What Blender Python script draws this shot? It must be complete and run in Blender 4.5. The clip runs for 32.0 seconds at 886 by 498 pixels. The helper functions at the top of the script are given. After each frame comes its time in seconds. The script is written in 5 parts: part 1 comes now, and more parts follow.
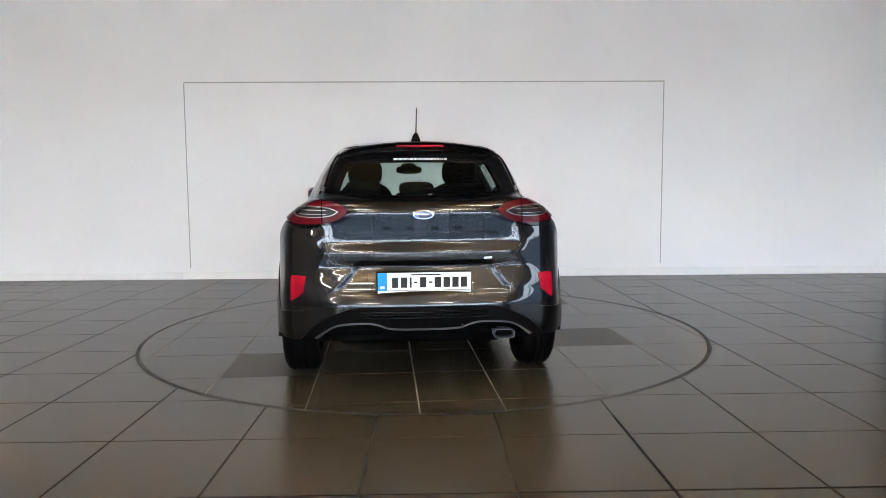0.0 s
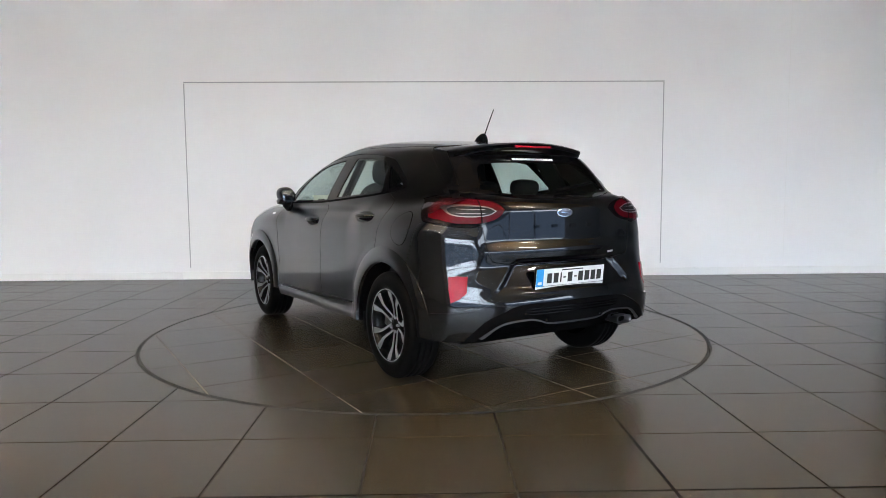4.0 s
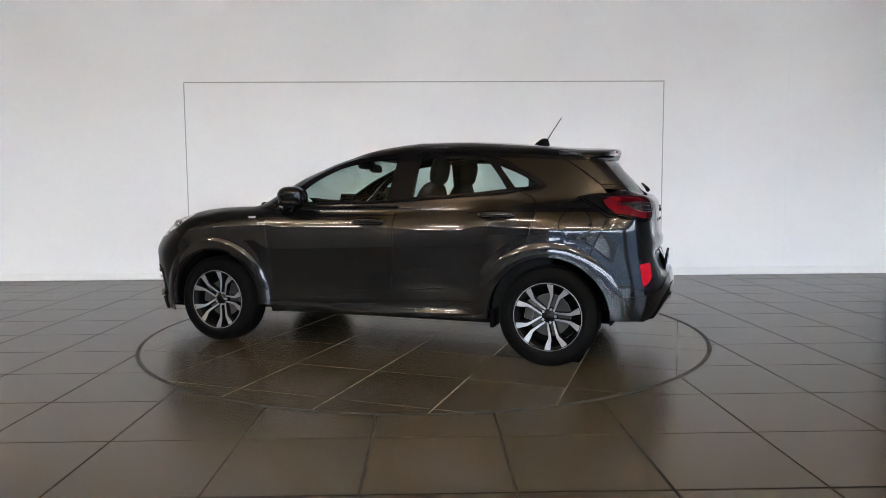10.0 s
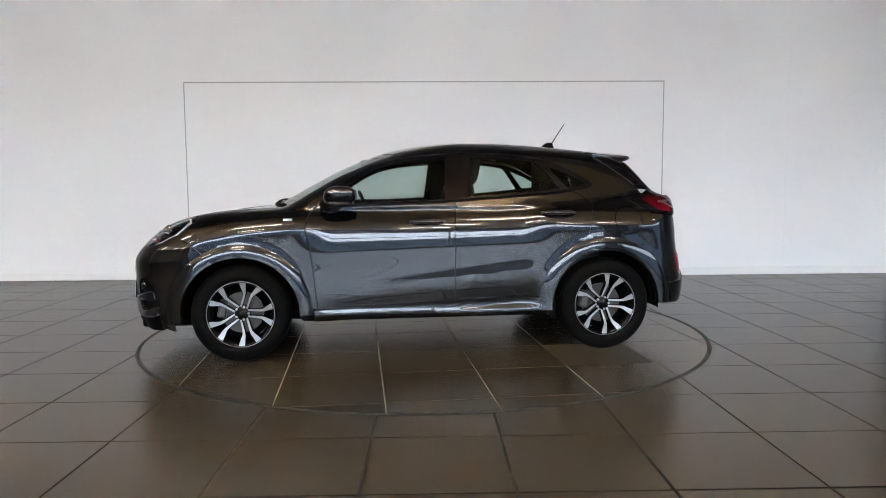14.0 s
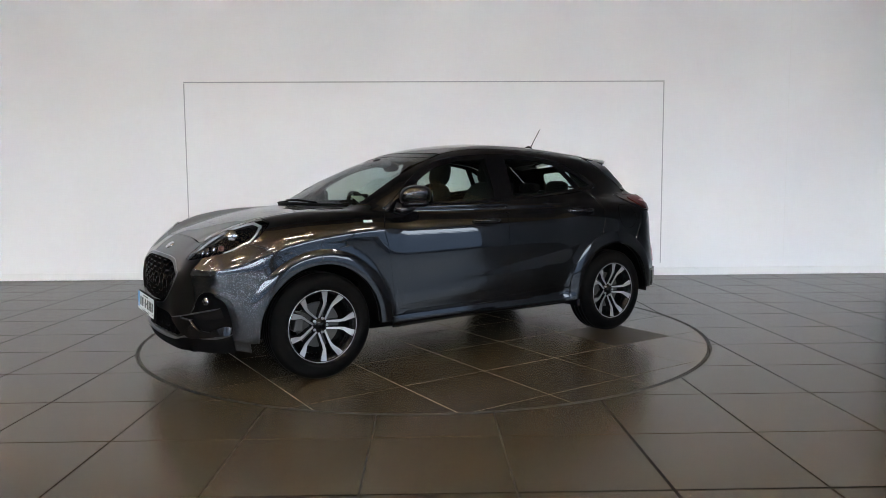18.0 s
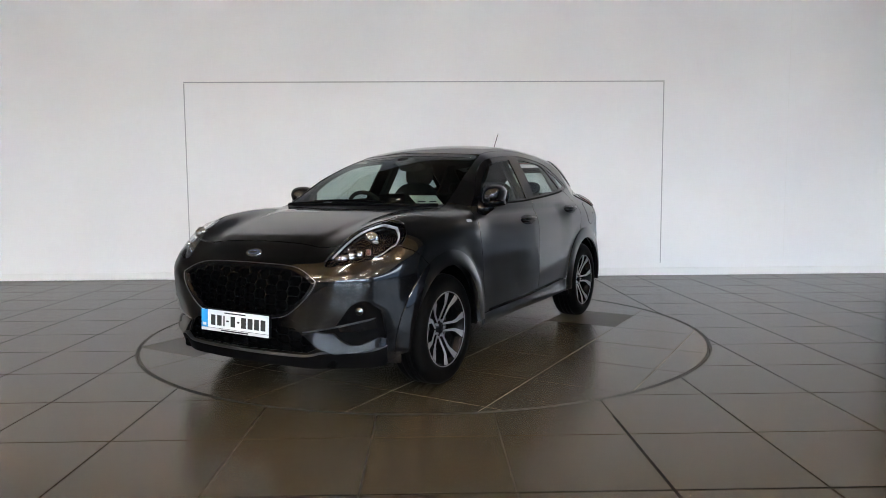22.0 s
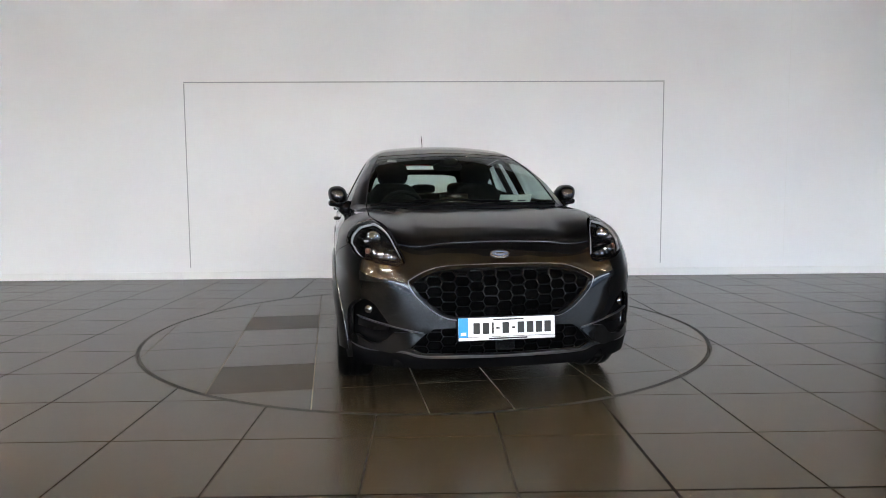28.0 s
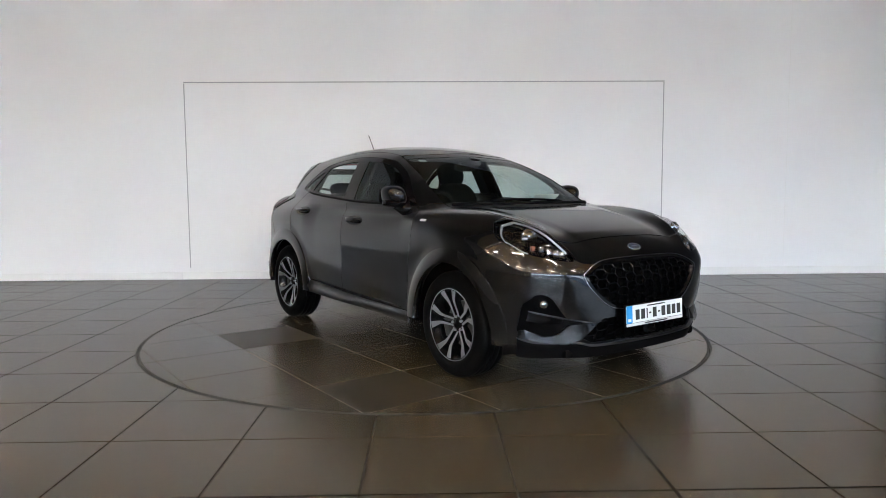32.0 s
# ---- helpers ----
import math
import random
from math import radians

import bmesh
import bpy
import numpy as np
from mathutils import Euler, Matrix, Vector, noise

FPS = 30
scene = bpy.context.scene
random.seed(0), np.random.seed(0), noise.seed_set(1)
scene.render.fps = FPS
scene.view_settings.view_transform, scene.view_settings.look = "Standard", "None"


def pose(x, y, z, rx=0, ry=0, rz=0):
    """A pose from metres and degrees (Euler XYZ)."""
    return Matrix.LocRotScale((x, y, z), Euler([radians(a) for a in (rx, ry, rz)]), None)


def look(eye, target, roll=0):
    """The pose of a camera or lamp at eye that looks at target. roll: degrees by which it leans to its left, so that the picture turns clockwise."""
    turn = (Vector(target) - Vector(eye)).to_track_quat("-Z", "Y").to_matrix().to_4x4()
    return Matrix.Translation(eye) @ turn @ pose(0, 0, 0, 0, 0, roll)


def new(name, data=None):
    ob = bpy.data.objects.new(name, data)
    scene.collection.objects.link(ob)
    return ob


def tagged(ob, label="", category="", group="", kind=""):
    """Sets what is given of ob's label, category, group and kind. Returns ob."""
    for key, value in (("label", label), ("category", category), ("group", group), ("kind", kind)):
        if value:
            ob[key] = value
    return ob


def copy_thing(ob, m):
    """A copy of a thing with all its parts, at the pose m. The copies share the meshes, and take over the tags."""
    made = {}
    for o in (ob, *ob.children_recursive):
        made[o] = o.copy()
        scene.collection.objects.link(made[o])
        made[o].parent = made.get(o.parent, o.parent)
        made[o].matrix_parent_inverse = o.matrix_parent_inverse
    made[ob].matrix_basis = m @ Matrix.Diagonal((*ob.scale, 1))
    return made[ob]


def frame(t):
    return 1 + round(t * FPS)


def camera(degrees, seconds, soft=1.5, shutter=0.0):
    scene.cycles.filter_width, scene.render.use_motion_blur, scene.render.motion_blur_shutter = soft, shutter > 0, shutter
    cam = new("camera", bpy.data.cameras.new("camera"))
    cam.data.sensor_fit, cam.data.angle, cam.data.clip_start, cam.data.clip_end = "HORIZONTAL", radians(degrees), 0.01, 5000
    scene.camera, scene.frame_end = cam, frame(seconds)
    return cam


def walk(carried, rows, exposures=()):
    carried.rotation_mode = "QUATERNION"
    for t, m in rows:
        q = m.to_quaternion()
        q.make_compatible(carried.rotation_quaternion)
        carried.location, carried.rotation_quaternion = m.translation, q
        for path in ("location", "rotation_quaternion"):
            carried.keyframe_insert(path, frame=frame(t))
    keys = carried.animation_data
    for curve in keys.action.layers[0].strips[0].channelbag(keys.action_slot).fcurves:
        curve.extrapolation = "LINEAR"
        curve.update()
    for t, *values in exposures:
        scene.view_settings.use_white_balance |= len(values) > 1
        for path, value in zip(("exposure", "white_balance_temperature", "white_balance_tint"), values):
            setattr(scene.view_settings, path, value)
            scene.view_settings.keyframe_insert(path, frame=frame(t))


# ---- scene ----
cam = camera(66.18, 32.0, soft=0.8)
EYE = Vector((0.0, 0.0, 1.171))
walk(cam, [(t, look(EYE, EYE + Vector((0, 1, -math.tan(radians(4.932)))), -0.372)) for t in (0.0, 32.0)],
     exposures=[(0.0, 0.05, 5990, 11), (32.0, 0.05, 5990, 11)])

# ---- daylight outside the glazed front ----
world = bpy.data.worlds.new("world")
scene.world = world
world.use_nodes = True
wn = world.node_tree
sky = wn.nodes.new("ShaderNodeTexSky")
sky.sky_type, sky.sun_disc = "NISHITA", False
sky.sun_elevation, sky.sun_rotation = radians(35), radians(150)
wn.nodes["Background"].inputs["Strength"].default_value = 0.10
wn.links.new(sky.outputs[0], wn.nodes["Background"].inputs[0])
sun_ob = new("sun", bpy.data.lights.new("sun", "SUN"))
sun_ob.data.energy, sun_ob.data.angle, sun_ob.data.color = 0.8, radians(15), (1, 0.96, 0.9)
sun_ob.matrix_world = look((6, -14, 12), (0, 0, 0))


# ---- materials ----
def mat(name, color, rough=0.5, metal=0.0, coat=0.0, grain=0.0, scale=40.0, bump=0.0, vary=0.0, vscale=3.0, rvary=0.0,
        coat_rough=0.03, emit=None, power=0.0, spec=0.5, random_tint=0.0, trans=0.0, ior=1.45, alpha=1.0):
    """A procedural surface: fine grain and broad variation of colour, roughness and relief."""
    m = bpy.data.materials.new(name)
    m.use_nodes = True
    nt = m.node_tree
    b = nt.nodes["Principled BSDF"]
    b.inputs["Base Color"].default_value = (*color, 1)
    b.inputs["Roughness"].default_value = rough
    b.inputs["Metallic"].default_value = metal
    b.inputs["Coat Weight"].default_value = coat
    b.inputs["Coat Roughness"].default_value = coat_rough
    b.inputs["Specular IOR Level"].default_value = spec
    b.inputs["Transmission Weight"].default_value = trans
    b.inputs["IOR"].default_value = ior
    b.inputs["Alpha"].default_value = alpha
    if emit:
        b.inputs["Emission Color"].default_value = (*emit, 1)
        b.inputs["Emission Strength"].default_value = power
    tc = nt.nodes.new("ShaderNodeTexCoord")

    def noise_of(sc, detail=4.0):
        n = nt.nodes.new("ShaderNodeTexNoise")
        n.inputs["Scale"].default_value, n.inputs["Detail"].default_value = sc, detail
        nt.links.new(tc.outputs["Object"], n.inputs["Vector"])
        return n.outputs[0]

    def math_of(op, a, k, c=None):
        n = nt.nodes.new("ShaderNodeMath")
        n.operation = op
        for i, v in enumerate((a, k, c)):
            if v is None:
                continue
            if isinstance(v, (int, float)):
                n.inputs[i].default_value = v
            else:
                nt.links.new(v, n.inputs[i])
        return n.outputs[0]

    factor = None
    for amount, sc in ((grain, scale), (vary, vscale)):
        if amount:
            v = math_of("MULTIPLY_ADD", math_of("SUBTRACT", noise_of(sc, 4.0 if sc > 20 else 0.5), 0.5), 2 * amount, 1.0)
            factor = v if factor is None else math_of("MULTIPLY", factor, v)
    if random_tint:
        oi = nt.nodes.new("ShaderNodeObjectInfo")
        v = math_of("MULTIPLY_ADD", math_of("SUBTRACT", oi.outputs["Random"], 0.5), 2 * random_tint, 1.0)
        factor = v if factor is None else math_of("MULTIPLY", factor, v)
    if factor is not None:
        mx = nt.nodes.new("ShaderNodeVectorMath")
        mx.operation = "SCALE"
        mx.inputs[0].default_value = color
        nt.links.new(factor, mx.inputs["Scale"])
        nt.links.new(mx.outputs[0], b.inputs["Base Color"])
    if rvary:
        v = math_of("MULTIPLY_ADD", math_of("SUBTRACT", noise_of(vscale * 1.7, 0.5), 0.5), 2 * rvary, rough)
        nt.links.new(v, b.inputs["Roughness"])
    if bump:
        bp = nt.nodes.new("ShaderNodeBump")
        bp.inputs["Strength"].default_value, bp.inputs["Distance"].default_value = bump, 0.002
        nt.links.new(noise_of(scale), bp.inputs["Height"])
        nt.links.new(bp.outputs[0], b.inputs["Normal"])
    return m


WALL = mat("white_wall_paint", (0.83, 0.83, 0.845), 0.75, grain=0.015, scale=260, bump=0.06, vary=0.02, vscale=0.8)
SKIRT = mat("white_skirting", (0.80, 0.80, 0.80), 0.4, vary=0.03, vscale=5)
GROOVE = mat("grey_groove", (0.42, 0.43, 0.44), 0.6, vary=0.05)
TILE = mat("porcelain_tile", (0.033, 0.0256, 0.0157), 0.27, grain=0.02, scale=320, random_tint=0.07, spec=0.36)
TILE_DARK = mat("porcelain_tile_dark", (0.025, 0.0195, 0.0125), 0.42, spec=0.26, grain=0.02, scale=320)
JOINT = mat("black_joint_sealant", (0.004, 0.004, 0.004), 0.8, spec=0.1, grain=0.2, scale=60)
GROUT = mat("dark_grout", (0.024, 0.021, 0.018), 0.9, grain=0.2, scale=200)
GROUT_PALE = mat("pale_grout", (0.24, 0.21, 0.17), 0.8, grain=0.25, scale=120, vary=1.6, vscale=1.3)
STEEL = mat("ring_rubber", (0.012, 0.012, 0.011), 0.5, metal=0.0, vary=0.3, vscale=9)
CEIL = mat("brown_ceiling", (0.56, 0.37, 0.16), 0.7, vary=0.08, vscale=0.6)
# shaded copy of CEIL: lack of light put into the colour
CEIL_UNLIT = mat("unlit_brown_ceiling", (0.13, 0.100, 0.070), 0.7, vary=0.08, vscale=0.6)
SIDEWALL = mat("taupe_wall", (0.15, 0.132, 0.108), 0.8, vary=0.08, vscale=0.7)
ALU = mat("window_aluminium", (0.20, 0.20, 0.21), 0.45, metal=0.6, vary=0.05)
TUBE = mat("lamp_tube", (0.9, 0.9, 0.9), 0.5, emit=(1, 0.90, 0.755), power=268)
SKYCARD = mat("bright_overcast", (0, 0, 0), 1.0, emit=(0.84, 0.93, 1.0), power=16.0, spec=0)
# unseen forecourt: its daylight is put in as emission
YARD = mat("forecourt_glow", (0.05, 0.05, 0.05), 1.0, emit=(0.50, 0.70, 1.0), power=0.95, spec=0, vary=0.3, vscale=0.3)
CLEAR = mat("window_glass", (1, 1, 1), 0.0, trans=1.0, ior=1.02)


# ---- mesh helpers ----
def mesh_ob(name, verts, faces, material, parent=None, label="", smooth=False):
    me = bpy.data.meshes.new(name)
    me.from_pydata([tuple(v) for v in verts], [], [tuple(f) for f in faces])
    me.materials.append(material)
    if smooth:
        me.shade_smooth()
    ob = new(name, me)
    if parent is not None:
        ob.parent = parent
    if label:
        ob["label"] = label
    return ob


def part(name, bm, material, parent=None, label="", smooth=False):
    """One mesh object from a bmesh, under a thing or a part."""
    me = bpy.data.meshes.new(name)
    bm.to_mesh(me)
    bm.free()
    me.materials.append(material)
    if smooth:
        me.shade_smooth()
    ob = new(name, me)
    if parent is not None:
        ob.parent = parent
    if label:
        ob["label"] = label
    return ob


def box_bm(x0, x1, y0, y1, z0, z1, bevel=0.0, seg=2):
    bm = bmesh.new()
    bmesh.ops.create_cube(bm, size=1.0)
    bmesh.ops.transform(bm, verts=bm.verts, matrix=Matrix.Translation(((x0 + x1) / 2, (y0 + y1) / 2, (z0 + z1) / 2))
                        @ Matrix.Diagonal((x1 - x0, y1 - y0, z1 - z0, 1)))
    if bevel:
        bmesh.ops.bevel(bm, geom=bm.edges[:], offset=bevel, segments=seg, affect="EDGES", profile=0.5)
    return bm


# ---- the showroom: one grid, turned a little from the camera's axis ----
ROOM = pose(-0.3457, 3.148, 0, 0, 0, 1.26)      # origin on a tile corner
TS = 0.615
TABLE = Vector((-0.146, 5.736, 0))
TABLE_R = 2.255
WALL_Y = 5.985                                    # the white wall in the room's own axes


def room_box(name, x0, x1, y0, y1, z0, z1, material, bevel=0.0, parent=None, label=""):
    bm = box_bm(x0, x1, y0, y1, z0, z1, bevel)
    if parent is None:
        bmesh.ops.transform(bm, verts=bm.verts, matrix=ROOM)
    return part(name, bm, material, parent, label)


X0, X1, Y0, Y1, H = -10.2, 10.8, -12.3, WALL_Y, 4.6
tagged(room_box("wall_north", X0 - 0.2, 6.6, Y1, Y1 + 0.2, -0.05, H, WALL), "plain matt white painted showroom wall", "wall", kind="structure")
tagged(room_box("wall_west", X0 - 0.2, X0, Y0, Y1 - 0.003, -0.05, H, SIDEWALL), "taupe painted side wall", "wall", kind="structure")
EAST = mat("blue_grey_wall", (0.11, 0.13, 0.16), 0.7, vary=0.10, vscale=0.5)
# unseen wall end, made dark so the car's doors mirror less white
tagged(room_box("wall_north_return", 6.603, X1 + 0.2, Y1, Y1 + 0.2, -0.05, H, EAST), "unseen end of the showroom wall, darkened to dim reflections", "wall", kind="structure")
CZ0, CZ1, CY0, CY1 = 0.25, 3.5, -11.4, -2.4        # window row in the east wall
for nm, y0, y1, z0, z1 in (("wall_east", Y0, Y1 - 0.003, -0.05, CZ0), ("wall_east_lintel", Y0, Y1 - 0.003, CZ1, H), ("wall_east_pier", CY1, Y1 - 0.003, CZ0, CZ1), ("wall_east_end", Y0, CY0, CZ0, CZ1)):
    tagged(room_box(nm, X1, X1 + 0.2, y0, y1, z0, z1, EAST), "blue-grey painted side wall beside a window row", "wall", kind="structure")
for i in range(4):
    a, c = CY0 + (CY1 - CY0) * i / 4, CY0 + (CY1 - CY0) * (i + 1) / 4
    win = tagged(new("side_window_%d" % (i + 1)), "window in a dark aluminium frame", "window", kind="structure")
    win.matrix_world = ROOM
    for nm, q in (("mullion", (a, a + 0.08, CZ0, CZ1)), ("transom", (a + 0.08, c, 2.60, 2.66))):
        part(nm, box_bm(X1 + 0.03, X1 + 0.12, q[0], q[1], q[2], q[3], 0.006, 1), ALU, win)
east_sky = mesh_ob("backdrop_east", [ROOM @ Vector(v) for v in ((X1 + 8, -40, 3.7), (X1 + 8, 30, 3.7), (X1 + 8, 30, 25), (X1 + 8, -40, 25))], [(0, 1, 2, 3)], mat("pale_sky", (0, 0, 0), 1.0, emit=(0.84, 0.93, 1.0), power=9.0, spec=0))
# unseen forecourt card that glows itself, for bluish reflections on the car
east_yard = mesh_ob("forecourt_east", [ROOM @ Vector(v) for v in ((X1 + 7.9, -40, -0.05), (X1 + 7.9, 30, -0.05), (X1 + 7.9, 30, 3.7), (X1 + 7.9, -40, 3.7), (X1 + 0.3, -40, -0.05), (X1 + 0.3, 30, -0.05))], [(0, 1, 2, 3), (4, 5, 1, 0)], mat("side_forecourt_glow", (0.05, 0.05, 0.05), 1.0, emit=(0.50, 0.70, 1.0), power=1.05, spec=0, vary=0.3, vscale=0.3))
tagged(east_yard, "self-glowing card for the forecourt outside the side windows", "backdrop", kind="structure")
tagged(east_sky, "bright overcast sky outside the side windows", "backdrop", kind="structure")
tagged(room_box("ceiling", X0 - 0.2, X1 + 0.2, Y0 - 0.2, 1.0, H + 0.003, H + 0.2, CEIL), "brown suspended ceiling", "ceiling", kind="structure")
# unseen unlit end, coloured dark so bonnet and windscreen mirror less
tagged(room_box("ceiling_bay", X0 - 0.2, X1 + 0.2, 1.003, Y1 + 0.2, H + 0.003, H + 0.2, CEIL_UNLIT), "unseen brown ceiling over the turntable bay, shade put into its colour", "ceiling", kind="structure")
for bx0, bx1, nm in ((X0, -3.02, "baseboard_west"), (-3.008, 6.6, "baseboard_east")):
    tagged(room_box(nm, bx0, bx1, Y1 - 0.018, Y1 - 0.002, 0.004, 0.1 if nm.endswith("west") else 0.104, SKIRT, 0.004), "white painted skirting board", "skirting", kind="structure")
# flush panel outlined by a thin groove in the wall
for nm, x0, x1, z0, z1 in (("trim_top", -2.915, 3.44, 2.594, 2.608), ("trim_left", -2.915, -2.902, 0.16, 2.594), ("trim_right", 3.427, 3.44, 0.17, 2.594)):
    tagged(room_box(nm, x0, x1, Y1 - 0.006, Y1 - 0.002, z0, z1, GROOVE), "thin grey groove round a flush wall panel", "trim", kind="structure")
    if nm == "trim_top":
        # highlight along the groove, put in as a thin white strip
        room_box("highlight_lip", x0, x1, Y1 - 0.010, Y1 - 0.003, z0 - 0.008, z0 - 0.002, SKIRT, parent=None)["kind"] = "structure"
tagged(room_box("trim_seam", 5.12, 5.126, Y1 - 0.004, Y1 - 0.002, 0.12, H - 0.1, SKIRT), "faint vertical board joint in the wall", "trim", kind="structure")

# glazed front behind the camera: piers, mullions, panes and daylight beyond
tagged(room_box("wall_south", X0 - 0.2, X1 + 0.2, Y0 - 0.2, Y0, 3.5, H, SIDEWALL), "lintel wall over the glazing", "wall", kind="structure")
tagged(room_box("wall_south_sill", X0 - 0.2, X1 + 0.2, Y0 - 0.2, Y0, -0.05, 0.25, SIDEWALL), "low sill wall", "wall", kind="structure")
GX0, GX1, NB = -6.7, 8.7, 6
tagged(room_box("wall_south_end", X0 - 0.2, GX0 - 0.003, Y0 - 0.2, Y0, 0.25, 3.5, SIDEWALL), "taupe wall beside the glazing", "wall", kind="structure")
tagged(room_box("wall_south_pier", GX1, X1 + 0.2, Y0 - 0.2, Y0, 0.25, 3.5, SIDEWALL), "taupe pier beside the glazing", "wall", kind="structure")
for i in range(NB):
    a, c = GX0 + (GX1 - GX0) * i / NB, GX0 + (GX1 - GX0) * (i + 1) / NB
    win = tagged(new("window_%d" % (i + 1)), "tall shop window in an aluminium frame", "window", kind="structure")
    win.matrix_world = ROOM
    for nm, q in (("mullion", (a, a + 0.07, 0.25, 3.5)), ("transom", (a + 0.07, c, 2.55, 2.63)), ("window_frame", (a + 0.07, c, 3.42, 3.5)), ("window_sill", (a + 0.07, c, 0.25, 0.33))):
        part(nm, box_bm(q[0], q[1], Y0 - 0.12, Y0 - 0.03, q[2], q[3], 0.006, 1), ALU, win)
    for z0, z1 in ((0.33, 2.55), (2.63, 3.42)):
        p = part("pane", box_bm(a + 0.07, c, Y0 - 0.08, Y0 - 0.07, z0, z1), CLEAR, win)
        p.visible_shadow = False
back = mesh_ob("backdrop", [ROOM @ Vector(v) for v in ((-60, Y0 - 25, 4.4), (60, Y0 - 25, 4.4), (60, Y0 - 25, 40), (-60, Y0 - 25, 40))], [(0, 1, 2, 3)], SKYCARD)
tagged(back, "bright overcast sky outside the windows", "backdrop", kind="structure")
# unseen card, glowing in place of daylight on the forecourt
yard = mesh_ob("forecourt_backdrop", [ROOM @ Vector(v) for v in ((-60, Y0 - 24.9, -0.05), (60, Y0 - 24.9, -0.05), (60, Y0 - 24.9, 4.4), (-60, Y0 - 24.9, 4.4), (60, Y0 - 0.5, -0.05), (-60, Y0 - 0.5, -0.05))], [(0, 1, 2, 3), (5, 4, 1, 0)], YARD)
tagged(yard, "self-glowing card for the forecourt outside the windows", "backdrop", kind="structure")
gnd = mesh_ob("ground", [(-60, -60, -0.06), (60, -60, -0.06), (60, 60, -0.06), (-60, 60, -0.06)], [(0, 1, 2, 3)], GROUT)
tagged(gnd, "dark ground under the building", "ground", kind="structure")


def strip_light(x, y, z, length):
    ob = tagged(new("strip_light"), "slim linear lamp with a glowing warm white tube", "lamp", "strip lights under the ceiling")
    ob.matrix_world = ROOM @ pose(x, y, z)
    part("housing", box_bm(-length / 2 - 0.03, length / 2 + 0.03, -0.05, 0.05, 0.02, 0.07, 0.008), ALU, ob)
    part("tube", box_bm(-length / 2, length / 2, -0.035, 0.035, -0.01, 0.02, 0.01), TUBE, ob)
    # added glow on top of the housing, only to brighten the ceiling
    part("upper_tube", box_bm(-length / 2, length / 2, -0.030, 0.030, 0.072, 0.085, 0.005), TUBE, ob)
    for sx in (-length / 3, length / 3):
        part("hanger", box_bm(sx - 0.006, sx + 0.006, -0.006, 0.006, 0.086, H - z), ALU, ob)


for lx in (-8.6, -5.0, -1.4, 2.2, 5.8):
    for ly in (-8.5, -5.0, -1.5):
        strip_light(lx, ly, 4.1, 1.2)


# ---- tiled floor and the turntable ----
from mathutils.geometry import delaunay_2d_cdt


def slab(name, poly_sets, z, drop, material, parent, keep):
    """A flat piece: faces of the cut plan that keep() accepts, with a rim going down."""
    pts, edges = [], []
    for loop in poly_sets:
        n = len(pts)
        pts += [Vector(p) for p in loop]
        edges += [(n + i, n + (i + 1) % len(loop)) for i in range(len(loop))]
    v, _, fs, _, _, _ = delaunay_2d_cdt(pts, edges, [], 0, 1e-5)
    fs = [f for f in fs if keep(sum((v[i] for i in f), Vector((0, 0))) / len(f))]
    if not fs:
        return None
    count = {}
    for f in fs:
        for i in range(len(f)):
            e = (f[i], f[(i + 1) % len(f)])
            count[e] = 1
    used = sorted({i for f in fs for i in f})
    ix = {k: n for n, k in enumerate(used)}
    verts = [(v[k].x, v[k].y, z) for k in used] + [(v[k].x, v[k].y, z - drop) for k in used]
    n = len(used)
    faces = [tuple(ix[i] for i in f) for f in fs]
    for a, b in count:
        if (b, a) not in count:
            faces.append((ix[b], ix[a], ix[a] + n, ix[b] + n))
    return mesh_ob(name, verts, faces, material, parent)


def inside(p, loop):
    hit = False
    for (ax, ay), (bx, by) in zip(loop, loop[1:] + loop[:1]):
        if (ay > p[1]) != (by > p[1]) and p[0] < (bx - ax) * (p[1] - ay) / (by - ay) + ax:
            hit = not hit
    return hit


def ring(r, n, cx=0.0, cy=0.0):
    return [(cx + r * math.cos(2 * math.pi * i / n), cy + r * math.sin(2 * math.pi * i / n)) for i in range(n)]


